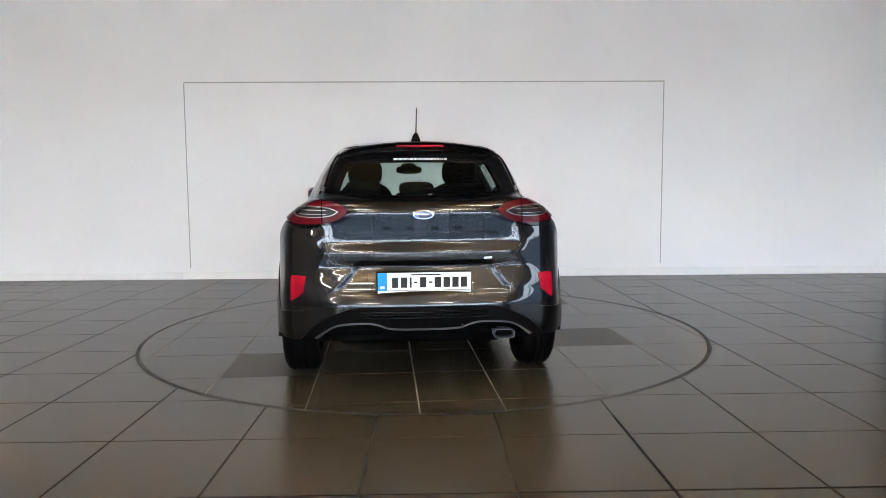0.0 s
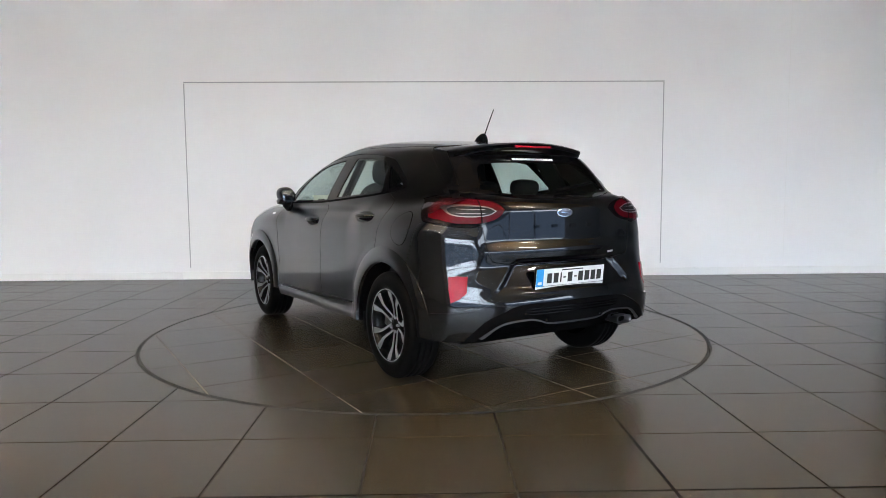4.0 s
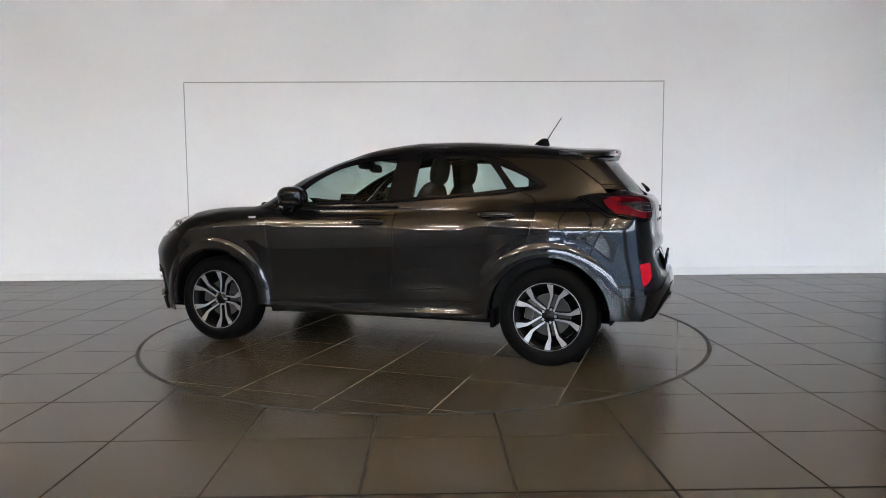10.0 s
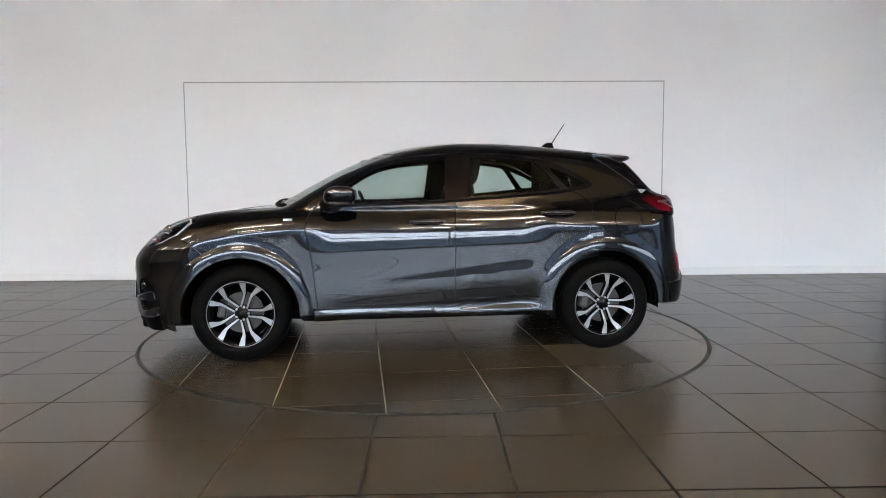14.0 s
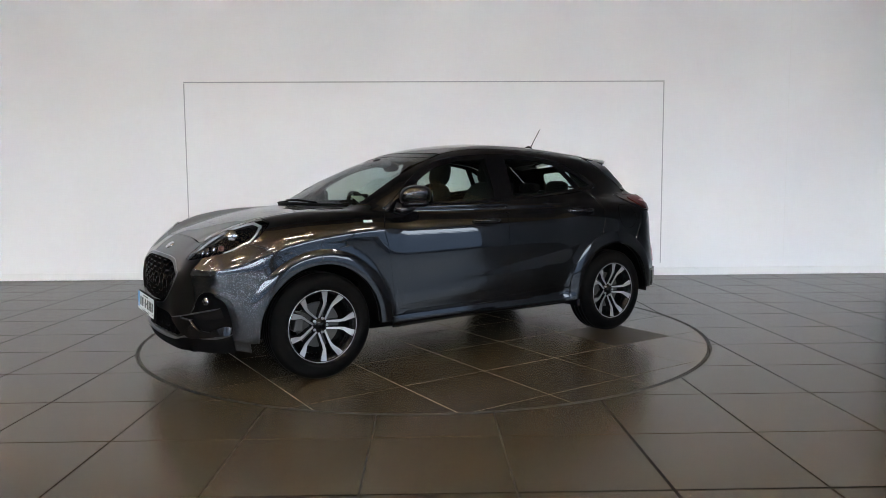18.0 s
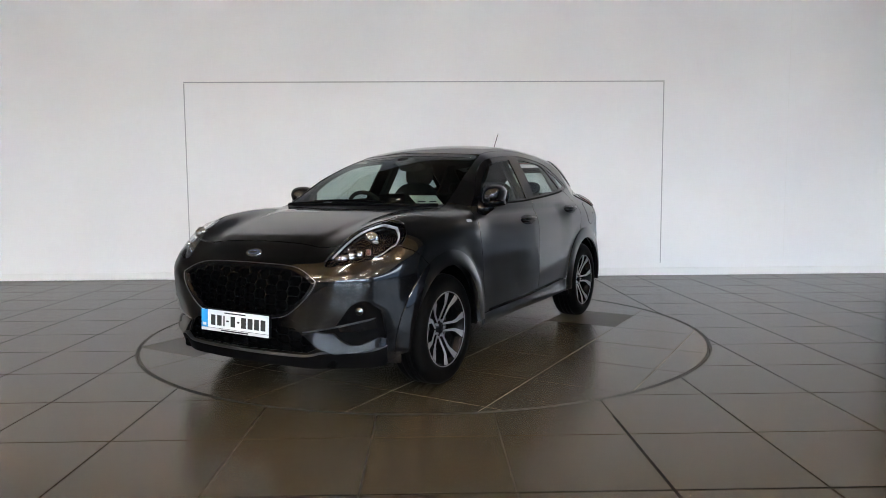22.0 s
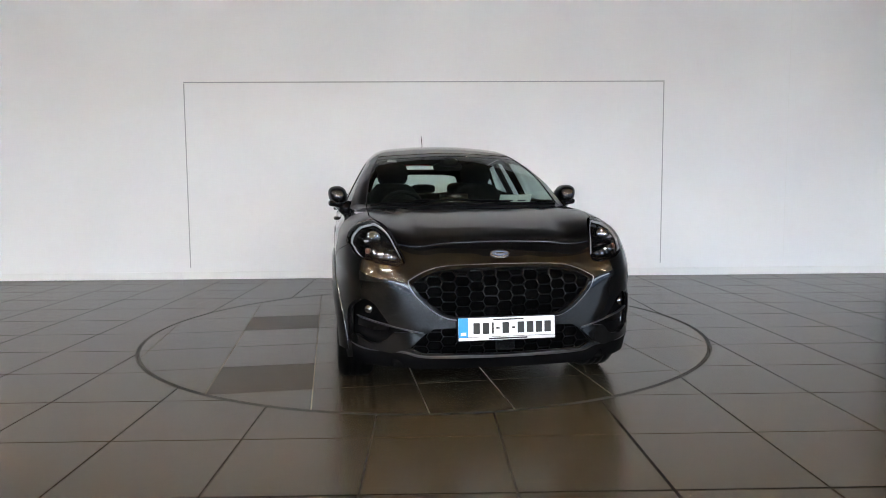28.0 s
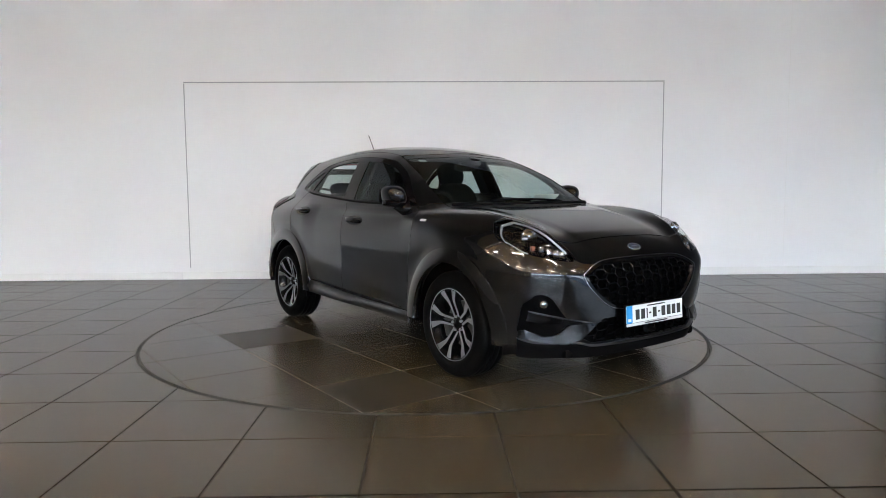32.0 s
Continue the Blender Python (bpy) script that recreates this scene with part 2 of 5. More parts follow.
floor = new("floor")
tagged(floor, "glossy dark grey-brown porcelain tile floor", "floor", kind="structure")
floor.matrix_world = ROOM
TC = ROOM.inverted() @ TABLE
gap = 0.0042
bed = slab("bedding", [[(X0, Y0), (X1, Y0), (X1, Y1), (X0, Y1)], ring(TABLE_R + 0.012, 180, TC.x, TC.y)], -0.004, 0.03, GROUT, floor,
           lambda p: math.hypot(p[0] - TC.x, p[1] - TC.y) > TABLE_R + 0.012)
g = TS / 2 - gap
me_tile = None
rest_v, rest_f = [], []
for j in range(int(Y0 / TS) - 1, int(Y1 / TS) + 2):
    for i in range(int(X0 / TS) - 1, int(X1 / TS) + 2):
        x, y = (i + 0.5) * TS, (j + 0.5) * TS
        x0, x1, y0, y1 = max(x - g, X0), min(x + g, X1), max(y - g, Y0), min(y + g, Y1)
        if x1 - x0 < 0.02 or y1 - y0 < 0.02:
            continue
        corners = [(x0, y0), (x1, y0), (x1, y1), (x0, y1)]
        d = [math.hypot(px - TC.x, py - TC.y) for px, py in corners + [(x, y), (x0, y), (x1, y), (x, y0), (x, y1)]]
        if max(d) < TABLE_R + 0.02:
            continue
        if min(d) < TABLE_R + 0.5 and min(d) < TABLE_R + 0.03:
            slab("tile", [corners, ring(TABLE_R + 0.016, 240, TC.x, TC.y)], 0.0, 0.01, TILE, floor,
                 lambda p: x0 < p[0] < x1 and y0 < p[1] < y1 and math.hypot(p[0] - TC.x, p[1] - TC.y) > TABLE_R + 0.016)
        elif -6.5 < x < 7.2 and -1.3 < y:
            if x1 - x0 > 2 * g - 1e-4 and y1 - y0 > 2 * g - 1e-4:
                if me_tile is None:
                    bm = box_bm(-g, g, -g, g, -0.01, 0.0, 0.0012, 1)
                    me_tile = bpy.data.meshes.new("tile")
                    bm.to_mesh(me_tile)
                    bm.free()
                    me_tile.materials.append(TILE)
                ob = new("tile", me_tile)
                ob.parent, ob.location = floor, (x, y, 0)
            else:
                part("tile", box_bm(x0, x1, y0, y1, -0.01, 0.0, 0.0012, 1), TILE, floor)
        else:
            n = len(rest_v)
            rest_v += [(x0, y0, 0), (x1, y0, 0), (x1, y1, 0), (x0, y1, 0)]
            rest_f.append((n, n + 1, n + 2, n + 3))
rest = mesh_ob("far_tiles", rest_v, rest_f, TILE, floor)
rest["kind"] = "stuff"

for nm, x0, x1, y0, y1 in (("trim_joint_long", 2 * TS - 0.0065, 2 * TS + 0.0065, -3.0, 0.27), ("trim_joint_cross", -6.0, 7.0, -TS - 0.005, -TS + 0.005)):
    jb = mesh_ob(nm, [ROOM @ Vector(v) for v in ((x0, y0, 0.0012), (x1, y0, 0.0012), (x1, y1, 0.0012), (x0, y1, 0.0012))], [(0, 1, 2, 3)], JOINT)
    tagged(jb, "dark movement joint between floor tiles", "trim", kind="structure")

# turntable, turning with its own tiles; its axes are the car's
table = tagged(new("turntable"), "round tiled vehicle turntable let into the floor", "turntable")
table.location = TABLE


def band(name, r0, r1, z0, z1, material, parent, n=180):
    vs, fs = [], []
    for i in range(n):
        c, s = math.cos(2 * math.pi * i / n), math.sin(2 * math.pi * i / n)
        vs += [(r0 * c, r0 * s, z0), (r0 * c, r0 * s, z1), (r1 * c, r1 * s, z1), (r1 * c, r1 * s, z0)]
        a, b = 4 * i, 4 * ((i + 1) % n)
        fs += [(a + k, b + k, b + k + 1, a + k + 1) for k in range(3)]
    return mesh_ob(name, vs, fs, material, parent)


band("rim", TABLE_R - 0.016, TABLE_R - 0.004, -0.03, -0.0004, STEEL, table)
slab("bedding", [ring(TABLE_R - 0.017, 180)], -0.0016, 0.03, GROUT_PALE, table, lambda p: True)
kerb = band("trim_ring", TABLE_R + 0.006, TABLE_R + 0.015, -0.03, 0.001, STEEL, None)
kerb.location = TABLE
tagged(kerb, "dark steel edge round the turntable pit", "trim", kind="structure")
CAR_X, CAR_Y = 0.076, 0.122                       # the car's middle on the table
xs = [-0.26 + TS * k + CAR_X for k in range(-4, 6)]
ys = [v + CAR_Y for v in (-2.88, -2.265, -1.65, -1.035, -0.415, 0.045, 0.66, 1.275, 1.895, 2.51)]
for x0, x1 in zip(xs, xs[1:]):
    for y0, y1 in zip(ys, ys[1:]):
        a, b, c, d = x0 + gap * 0.8, x1 - gap * 0.8, y0 + gap * 0.8, y1 - gap * 0.8
        corners = [(a, c), (b, c), (b, d), (a, d)]
        far = max(math.hypot(*p) for p in corners)
        near = math.hypot(max(a, 0, -b), max(c, 0, -d))
        if near > TABLE_R - 0.03:
            continue
        mx, my = (x0 + x1) / 2 - CAR_X, (y0 + y1) / 2 - CAR_Y
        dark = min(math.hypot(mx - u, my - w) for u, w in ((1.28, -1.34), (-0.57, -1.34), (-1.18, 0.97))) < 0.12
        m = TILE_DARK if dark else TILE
        if far < TABLE_R - 0.02:
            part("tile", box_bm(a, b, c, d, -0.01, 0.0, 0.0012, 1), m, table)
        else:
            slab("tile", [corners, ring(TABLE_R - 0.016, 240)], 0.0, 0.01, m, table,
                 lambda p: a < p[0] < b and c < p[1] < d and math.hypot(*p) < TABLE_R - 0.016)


# ---- the car's outer form: smooth joins of simple surfaces; x forward, y to its left ----
def curve(*pairs):
    """A smooth curve through (position, value) pairs in rising order."""
    px, pv = np.array(pairs, float).T
    h, d = np.diff(px), np.diff(pv) / np.diff(px)
    m = np.zeros_like(pv)
    m[0], m[-1] = d[0], d[-1]
    for i in range(1, len(pv) - 1):
        if d[i - 1] * d[i] > 0:
            w1, w2 = 2 * h[i] + h[i - 1], h[i] + 2 * h[i - 1]
            m[i] = (w1 + w2) / (w1 / d[i - 1] + w2 / d[i])

    def at(x):
        x = np.clip(x, px[0], px[-1])
        i = np.clip(np.searchsorted(px, x) - 1, 0, len(px) - 2)
        t = (x - px[i]) / h[i]
        return ((1 + 2 * t) * (1 - t) ** 2 * pv[i] + t * (1 - t) ** 2 * h[i] * m[i]
                + t * t * (3 - 2 * t) * pv[i + 1] + t * t * (t - 1) * h[i] * m[i + 1])
    return at


def smax(a, b, k):
    h = np.maximum(k - np.abs(a - b), 0) / k
    return np.maximum(a, b) + h * h * k * 0.25


def smin(a, b, k):
    return -smax(-a, -b, k)


def bell(x, c, w):
    return np.exp(-((x - c) / w) ** 2)


AXF, AXR, WHEEL_R, AXZ = 1.294, -1.294, 0.335, 0.328
plan_w = curve((-2.2, 0.79), (-1.95, 0.818), (-1.6, 0.853), (-1.3, 0.864), (-0.9, 0.866), (-0.4, 0.868), (0.4, 0.864), (0.85, 0.872), (1.3, 0.888), (1.6, 0.885), (1.9, 0.86), (2.2, 0.82))
deck_z = curve((-2.2, 1.02), (-2.02, 1.104), (-1.92, 1.126), (-1.8, 1.142), (-1.6, 1.150), (-1.3, 1.135), (-1.0, 1.11), (-0.5, 1.085), (0.0, 1.07), (0.5, 1.062),
               (0.9, 1.060), (1.1, 1.050), (1.3, 1.032), (1.5, 1.000), (1.7, 0.952), (1.9, 0.885), (2.02, 0.825), (2.10, 0.765), (2.2, 0.62))
wing_rise = curve((0.9, 0.0), (1.15, 0.016), (1.35, 0.032), (1.55, 0.046), (1.8, 0.054), (1.95, 0.048), (2.1, 0.03))
nose_x = curve((0.15, 2.01), (0.20, 2.07), (0.26, 2.098), (0.32, 2.114), (0.45, 2.129), (0.60, 2.132), (0.70, 2.125), (0.78, 2.10), (0.86, 2.05), (1.0, 1.98))
tail_x = curve((0.18, -1.94), (0.28, -2.012), (0.42, -2.050), (0.52, -2.056), (0.58, -2.040), (0.64, -2.022), (0.70, -2.000), (0.745, -1.985), (0.79, -1.990), (0.815, -1.992), (0.83, -1.988), (0.885, -1.966), (0.905, -1.9645), (0.95, -1.964), (1.02, -1.9635), (1.08, -1.960), (1.20, -1.935), (1.3, -1.9))
corner_x = curve((0.18, -1.93), (0.28, -2.005), (0.42, -2.040), (0.50, -2.044), (0.62, -2.027), (0.75, -2.000), (0.88, -1.990), (0.97, -1.975), (1.08, -1.960), (1.20, -1.935), (1.3, -1.9))
roof_z = curve((-2.0, 1.40), (-1.649, 1.452), (-1.461, 1.470), (-1.227, 1.496), (-0.993, 1.518), (-0.76, 1.536), (-0.528, 1.547), (-0.297, 1.548), (-0.066, 1.531),
               (0.165, 1.496), (0.395, 1.430), (0.626, 1.335), (0.858, 1.212), (1.089, 1.085), (1.3, 0.965), (1.6, 0.80), (3.0, 0.0))
cabin_w = curve((-2.0, 0.56), (-1.8, 0.612), (-1.5, 0.698), (-1.2, 0.755), (-0.9, 0.783), (-0.4, 0.798), (0.2, 0.798), (0.6, 0.788), (0.9, 0.765), (1.2, 0.73))


roll_k = curve((-2.0, 3.6), (-1.5, 3.4), (-1.1, 2.4), (-0.7, 1.0), (0.5, 0.7), (1.0, 1.5), (2.0, 2.0))


def body_form(x, y, z):
    """Signed measure of the closed body: below nought inside."""
    a = np.abs(y)
    # side of the lower body: shoulder roll above, hollow along the doors, tuck-in at the sill
    doors = np.clip((x + 0.95) / 0.3, 0, 1) * np.clip((0.95 - x) / 0.3, 0, 1)
    doors = doors * doors * (3 - 2 * doors)
    w = plan_w(x)
    w = w - roll_k(x) * np.maximum(z - 0.89, 0) ** 2
    hollow = 0.60 - 0.10 * x
    w = w - doors * 0.006 * bell(z, hollow + 0.04, 0.11) - doors * 0.028 * (np.clip((hollow - 0.07 - z) / 0.22, 0, 1)) ** 1.6
    w = w - doors * 0.34 * np.maximum(z - 0.70, 0) ** 2
    w = w - 0.45 * np.maximum(0.33 - z, 0) ** 1.5 + doors * 0.018 * bell(z, 0.305, 0.04)
    for ax, r1 in ((AXF, 0.47), (AXR, 0.50)):
        r = np.sqrt((x - ax) ** 2 + (z - AXZ) ** 2)
        w = w + 0.005 * np.clip((r1 + 0.06 - r) / 0.08, 0, 1) ** 2 * (3 - 2 * np.clip((r1 + 0.06 - r) / 0.08, 0, 1))
    side = (a - w) * 0.97
    # top of the lower body
    top = deck_z(x) + wing_rise(x) * bell(a, 0.66, 0.16) - 0.55 * np.maximum(a - 0.68, 0) ** 1.6 - 0.02 * np.clip(x - 0.8, 0, 1) * (a / 0.6) ** 2 * (a < 2)
    dome = np.clip((x - 0.95) / 0.2, 0, 1) * np.clip((2.0 - x) / 0.15, 0, 1)
    top = top + 0.011 * dome / (1 + np.exp(np.clip((a - 0.50 + 0.14 * (x - 1.0)) / 0.018, -30, 30)))
    slope = 0.93
    top = (z - top) * slope
    pod = np.clip((a - 0.60) / 0.05, 0, 1) * np.clip((0.805 - a) / 0.04, 0, 1) * np.clip((z - 0.37) / 0.03, 0, 1) * np.clip((0.585 - 0.6 * (0.79 - a) - z) / 0.04, 0, 1)
    flank = np.clip((a - 0.42) / 0.22, 0, 1)
    flank = flank * flank * (3 - 2 * flank)
    crease = flank * (0.009 * bell(z, 0.705, 0.06) - 0.006 * bell(z, 0.615, 0.06) - 0.036 * np.clip((0.63 - z) / 0.27, 0, 1) ** 1.2)
    nose = (x - (nose_x(z) + crease - 0.006 * pod * pod * (3 - 2 * pod) - 0.19 * a ** 2 - 0.50 * a ** 7)) * 0.93
    well = np.clip((0.405 + 0.85 * (0.745 - z) - a) / 0.06, 0, 1) * np.clip((z - 0.580) / 0.04, 0, 1) * np.clip((0.775 - z) / 0.03, 0, 1)
    swage = flank * (0.002 * bell(z, 0.735, 0.06))
    tail = ((tail_x(z) * (1 - flank) + corner_x(z) * flank - swage + 0.016 * well * well * (3 - 2 * well) + 0.14 * a ** 2 + 0.60 * a ** 8) - x) * 0.95
    lower = smax(side, top, 0.11)
    lower = smax(lower, nose, 0.16)
    lower = smax(lower, tail, 0.075)
    lower = smax(lower, 0.17 - z, 0.05)
    # cabin
    dz = z - 1.06
    cw = cabin_w(x) - np.interp(x, (-0.9, 0.1, 0.5), (0.46, 0.41, 0.385)) * dz + 0.9 * np.minimum(dz, 0) - 0.30 * np.maximum(dz, 0) ** 2
    cs = (a - cw) * 0.88
    xe = x + 0.24 * a ** 2 * np.clip((x + 0.1) / 0.6, 0, 1)
    rz = roof_z(xe) - 0.052 * (a / 0.6) ** 2 * np.clip((0.9 - xe) / 0.6, 0.25, 1)
    rs = np.interp(xe, (-1.5, -0.1, 0.4, 0.9, 1.3), (0.99, 0.99, 0.93, 0.88, 0.88))
    ct = (z - rz) * rs
    cr = ((-1.625 - 0.90 * (1.40 - np.maximum(z, 1.085))) + 0.22 * a ** 2 - x) * 0.75
    cabin = np.maximum(smax(smax(cs, ct, 0.09), cr, 0.05), 0.9 - z)
    return smin(lower, cabin, 0.035)


def body_normal(p):
    e = 1e-3
    g = np.stack([body_form(*(p + e * np.eye(3)[i]).T) - body_form(*(p - e * np.eye(3)[i]).T) for i in range(3)], 1)
    return g / np.maximum(np.linalg.norm(g, axis=1, keepdims=True), 1e-9)


def shoot(o, d, reach, steps=90):
    """Where rays from outside first meet the body."""
    o, d = np.atleast_2d(o).astype(float), np.atleast_2d(d).astype(float)
    o, d = np.broadcast_arrays(o, d)
    ss = np.linspace(0, reach, steps)
    lo, hi = np.zeros(len(o)), np.full(len(o), float(reach))
    done = np.zeros(len(o), bool)
    for s0, s1 in zip(ss, ss[1:]):
        f = body_form(*(o + d * s1).T)
        now = (f < 0) & ~done
        lo[now], hi[now] = s0, s1
        done |= now
    for _ in range(24):
        m = (lo + hi) / 2
        f = body_form(*(o + d * m[:, None]).T)
        lo, hi = np.where(f > 0, m, lo), np.where(f > 0, hi, m)
    return o + d * hi[:, None]


# ---- car materials ----
PAINT = mat("metallic_grey_paint", (0.0112, 0.0119, 0.0138), 0.28, 0.90, coat=1.0, spec=0.05, coat_rough=0.02, grain=0.04, scale=2600, vary=0.03, vscale=1.5)
GRILLE = mat("black_grille_plastic", (0.0012, 0.0012, 0.0014), 0.25, spec=0.09, grain=0.1, scale=300)
GLOSS = mat("gloss_black", (0.0025, 0.0025, 0.003), 0.06, spec=0.22, vary=0.1, vscale=4)
SATIN = mat("satin_black_plastic", (0.0026, 0.0026, 0.0029), 0.6, spec=0.02, grain=0.15, scale=700)
MATTE = mat("black_underside", (0.0025, 0.0025, 0.0025), 0.95, spec=0.0, grain=0.2, scale=90)
RUBBER = mat("tyre_rubber", (0.0024, 0.0024, 0.0024), 0.55, spec=0.03, grain=0.25, scale=160, bump=0.1, vary=0.15, vscale=8)
CHROME = mat("bright_chrome", (0.75, 0.76, 0.78), 0.08, 1.0, vary=0.03)
SATIN_METAL = mat("satin_metal", (0.16, 0.16, 0.17), 0.32, 1.0, vary=0.05)
MACHINED = mat("machined_alloy", (0.24, 0.24, 0.25), 0.36, 0.55, grain=0.06, scale=400, vary=0.05, vscale=12)
WHEEL_BLACK = mat("gloss_black_alloy", (0.003, 0.003, 0.003), 0.15, 0.0, spec=0.2, vary=0.1)
IRON = mat("brake_iron", (0.05, 0.048, 0.046), 0.45, 0.7, grain=0.2, scale=90)
RED_LENS = mat("red_lens", (0.050, 0.0015, 0.004), 0.15, spec=0.12, vary=0.08, vscale=20)
RED_GLOW = mat("red_reflector", (0.24, 0.003, 0.012), 0.2, grain=0.25, scale=60, spec=0.2)
BADGE = mat("bright_badge", (0.62, 0.62, 0.63), 0.4, 0.3)
SMOKE_LENS = mat("smoked_lens", (0.013, 0.0125, 0.014), 0.15, 0.0, spec=0.2, grain=0.15, scale=240)
LAMP_CHROME = mat("lamp_reflector", (0.30, 0.31, 0.33), 0.15, 1.0, grain=0.2, scale=260, bump=0.5)
LED_WHITE = mat("lamp_guide_white", (0.26, 0.27, 0.29), 0.3)
AMBER = mat("amber_reflector", (0.07, 0.014, 0.006), 0.3, coat=0.3)
CLOTH = mat("black_seat_cloth", (0.010, 0.010, 0.0105), 0.9, spec=0.1, grain=0.3, scale=500, bump=0.15)
TRIM = mat("dark_cabin_trim", (0.008, 0.008, 0.008), 0.7, spec=0.15, grain=0.15, scale=400, bump=0.05)
PLATE = mat("white_plate", (0.74, 0.75, 0.76), 0.35, coat=0.3, vary=0.02)
PLATE_BLUE = mat("plate_blue", (0.02, 0.25, 0.62), 0.35, coat=0.3)
INK = mat("black_ink", (0.012, 0.012, 0.012), 0.5)
STICKER = mat("white_sticker", (0.60, 0.60, 0.60), 0.5)
PAPER = mat("pale_paper", (0.78, 0.79, 0.68), 0.7, vary=0.05, vscale=20)
OVAL_BLUE = mat("oval_badge_blue", (0.05, 0.06, 0.09), 0.2, coat=0.8)


def pane_mat(name, tint):
    """Thin tinted sheet: see-through, with a mirror gloss that grows at grazing angles."""
    m = bpy.data.materials.new(name)
    m.use_nodes = True
    nt = m.node_tree
    nt.nodes.remove(nt.nodes["Principled BSDF"])
    tr, gl, lw, pw, ad, mx = (nt.nodes.new("ShaderNode" + k) for k in ("BsdfTransparent", "BsdfGlossy", "LayerWeight", "Math", "Math", "MixShader"))
    tr.inputs[0].default_value = (*tint, 1)
    gl.inputs["Roughness"].default_value = 0.02
    lw.inputs[0].default_value = 0.5
    pw.operation, ad.operation = "POWER", "MULTIPLY_ADD"
    pw.inputs[1].default_value, ad.inputs[1].default_value, ad.inputs[2].default_value = 5.0, 0.92, 0.042
    for a, b in ((lw.outputs["Facing"], pw.inputs[0]), (pw.outputs[0], ad.inputs[0]), (ad.outputs[0], mx.inputs[0]), (tr.outputs[0], mx.inputs[1]), (gl.outputs[0], mx.inputs[2]), (mx.outputs[0], nt.nodes["Material Output"].inputs[0])):
        nt.links.new(a, b)
    return m


GLASS = pane_mat("tinted_car_glass", (0.66, 0.755, 0.725))
LENS = pane_mat("clear_lens", (0.93, 0.94, 0.95))
SHADE_GLASS = pane_mat("shaded_glass_band", (0.12, 0.13, 0.13))

# ---- panels cut from the body's form ----
AXIS_Z, FRONT_X, REAR_X = 0.66, 1.0, -1.0


def spline(p, n=10):
    """Points of a smooth line through p."""
    p = np.array(p, float)
    if len(p) < 3:
        t = np.linspace(0, 1, max(2, n))[:, None]
        return p[0] * (1 - t) + p[-1] * t
    q = np.vstack([2 * p[0] - p[1], p, 2 * p[-1] - p[-2]])
    out = []
    for i in range(len(p) - 1):
        a, b, c, d = q[i:i + 4]
        t = np.linspace(0, 1, n, endpoint=False)[:, None]
        out.append(0.5 * (2 * b + (c - a) * t + (2 * a - 5 * b + 4 * c - d) * t ** 2 + (3 * b - a - 3 * c + d) * t ** 3))
    return np.vstack(out + [p[-1:]])


def seg(kind, pts, n=8, smooth=True):
    """A line on the body, drawn from its side (x, z), top (x, y), front or rear (y, z)."""
    p = spline(pts, n) if smooth else np.array(pts, float)
    o, d = np.zeros((len(p), 3)), np.zeros((len(p), 3))
    if kind == "S":
        o[:, 0], o[:, 1], o[:, 2], d[:, 1] = p[:, 0], 1.3, p[:, 1], -1
    elif kind == "T":
        o[:, 0], o[:, 1], o[:, 2], d[:, 2] = p[:, 0], p[:, 1], 1.9, -1
    elif kind == "F":
        o[:, 0], o[:, 1], o[:, 2], d[:, 0] = 2.5, p[:, 0], p[:, 1], -1
    else:
        o[:, 0], o[:, 1], o[:, 2], d[:, 0] = -2.5, p[:, 0], p[:, 1], 1
    return shoot(o, d, 1.6, 80)


def arc(ax, r, a0, a1, n=28):
    t = np.radians(np.linspace(a0, a1, n))
    return seg("S", np.c_[ax + r * np.cos(t), AXZ + r * np.sin(t)], smooth=False)


def join(*lines):
    out = [lines[0]]
    for line in lines[1:]:
        out.append(line[1:] if np.linalg.norm(line[0] - out[-1][-1]) < 0.012 else line)
    p = np.vstack(out)
    if np.linalg.norm(p[0] - p[-1]) < 0.012:
        p = p[:-1]
    keep = [0]
    for i in range(1, len(p)):
        if np.linalg.norm(p[i] - p[keep[-1]]) > 0.004:
            keep.append(i)
    return p[keep]


def poly(kind, pts, n=6):
    """A closed outline with straight sides, cut fine so that it follows the body."""
    p = np.array(pts, float)
    q = np.roll(p, -1, 0)
    return seg(kind, np.vstack([a + (b - a) * t for a, b in zip(p, q) for t in np.linspace(0, 1, n, endpoint=False)]), smooth=False)


def flip(line):
    return line[::-1]


def mirror(line):
    return line * np.array([1.0, -1.0, 1.0])


def whole(line):
    """A line that starts at the middle plane and ends on the left, carried over to the right side."""
    return np.vstack([flip(mirror(line)), line[1:]])


def to_plan(p, dom):
    if dom == "roll":
        return np.c_[p[:, 0], 0.8 * np.arctan2(p[:, 2] - AXIS_Z, p[:, 1])]
    if dom == "front":
        return np.c_[0.95 * np.arctan2(p[:, 1], p[:, 0] - FRONT_X), p[:, 2]]
    if dom == "rear":
        return np.c_[0.95 * np.arctan2(p[:, 1], REAR_X - p[:, 0]), p[:, 2]]
    return p[:, :2].copy()


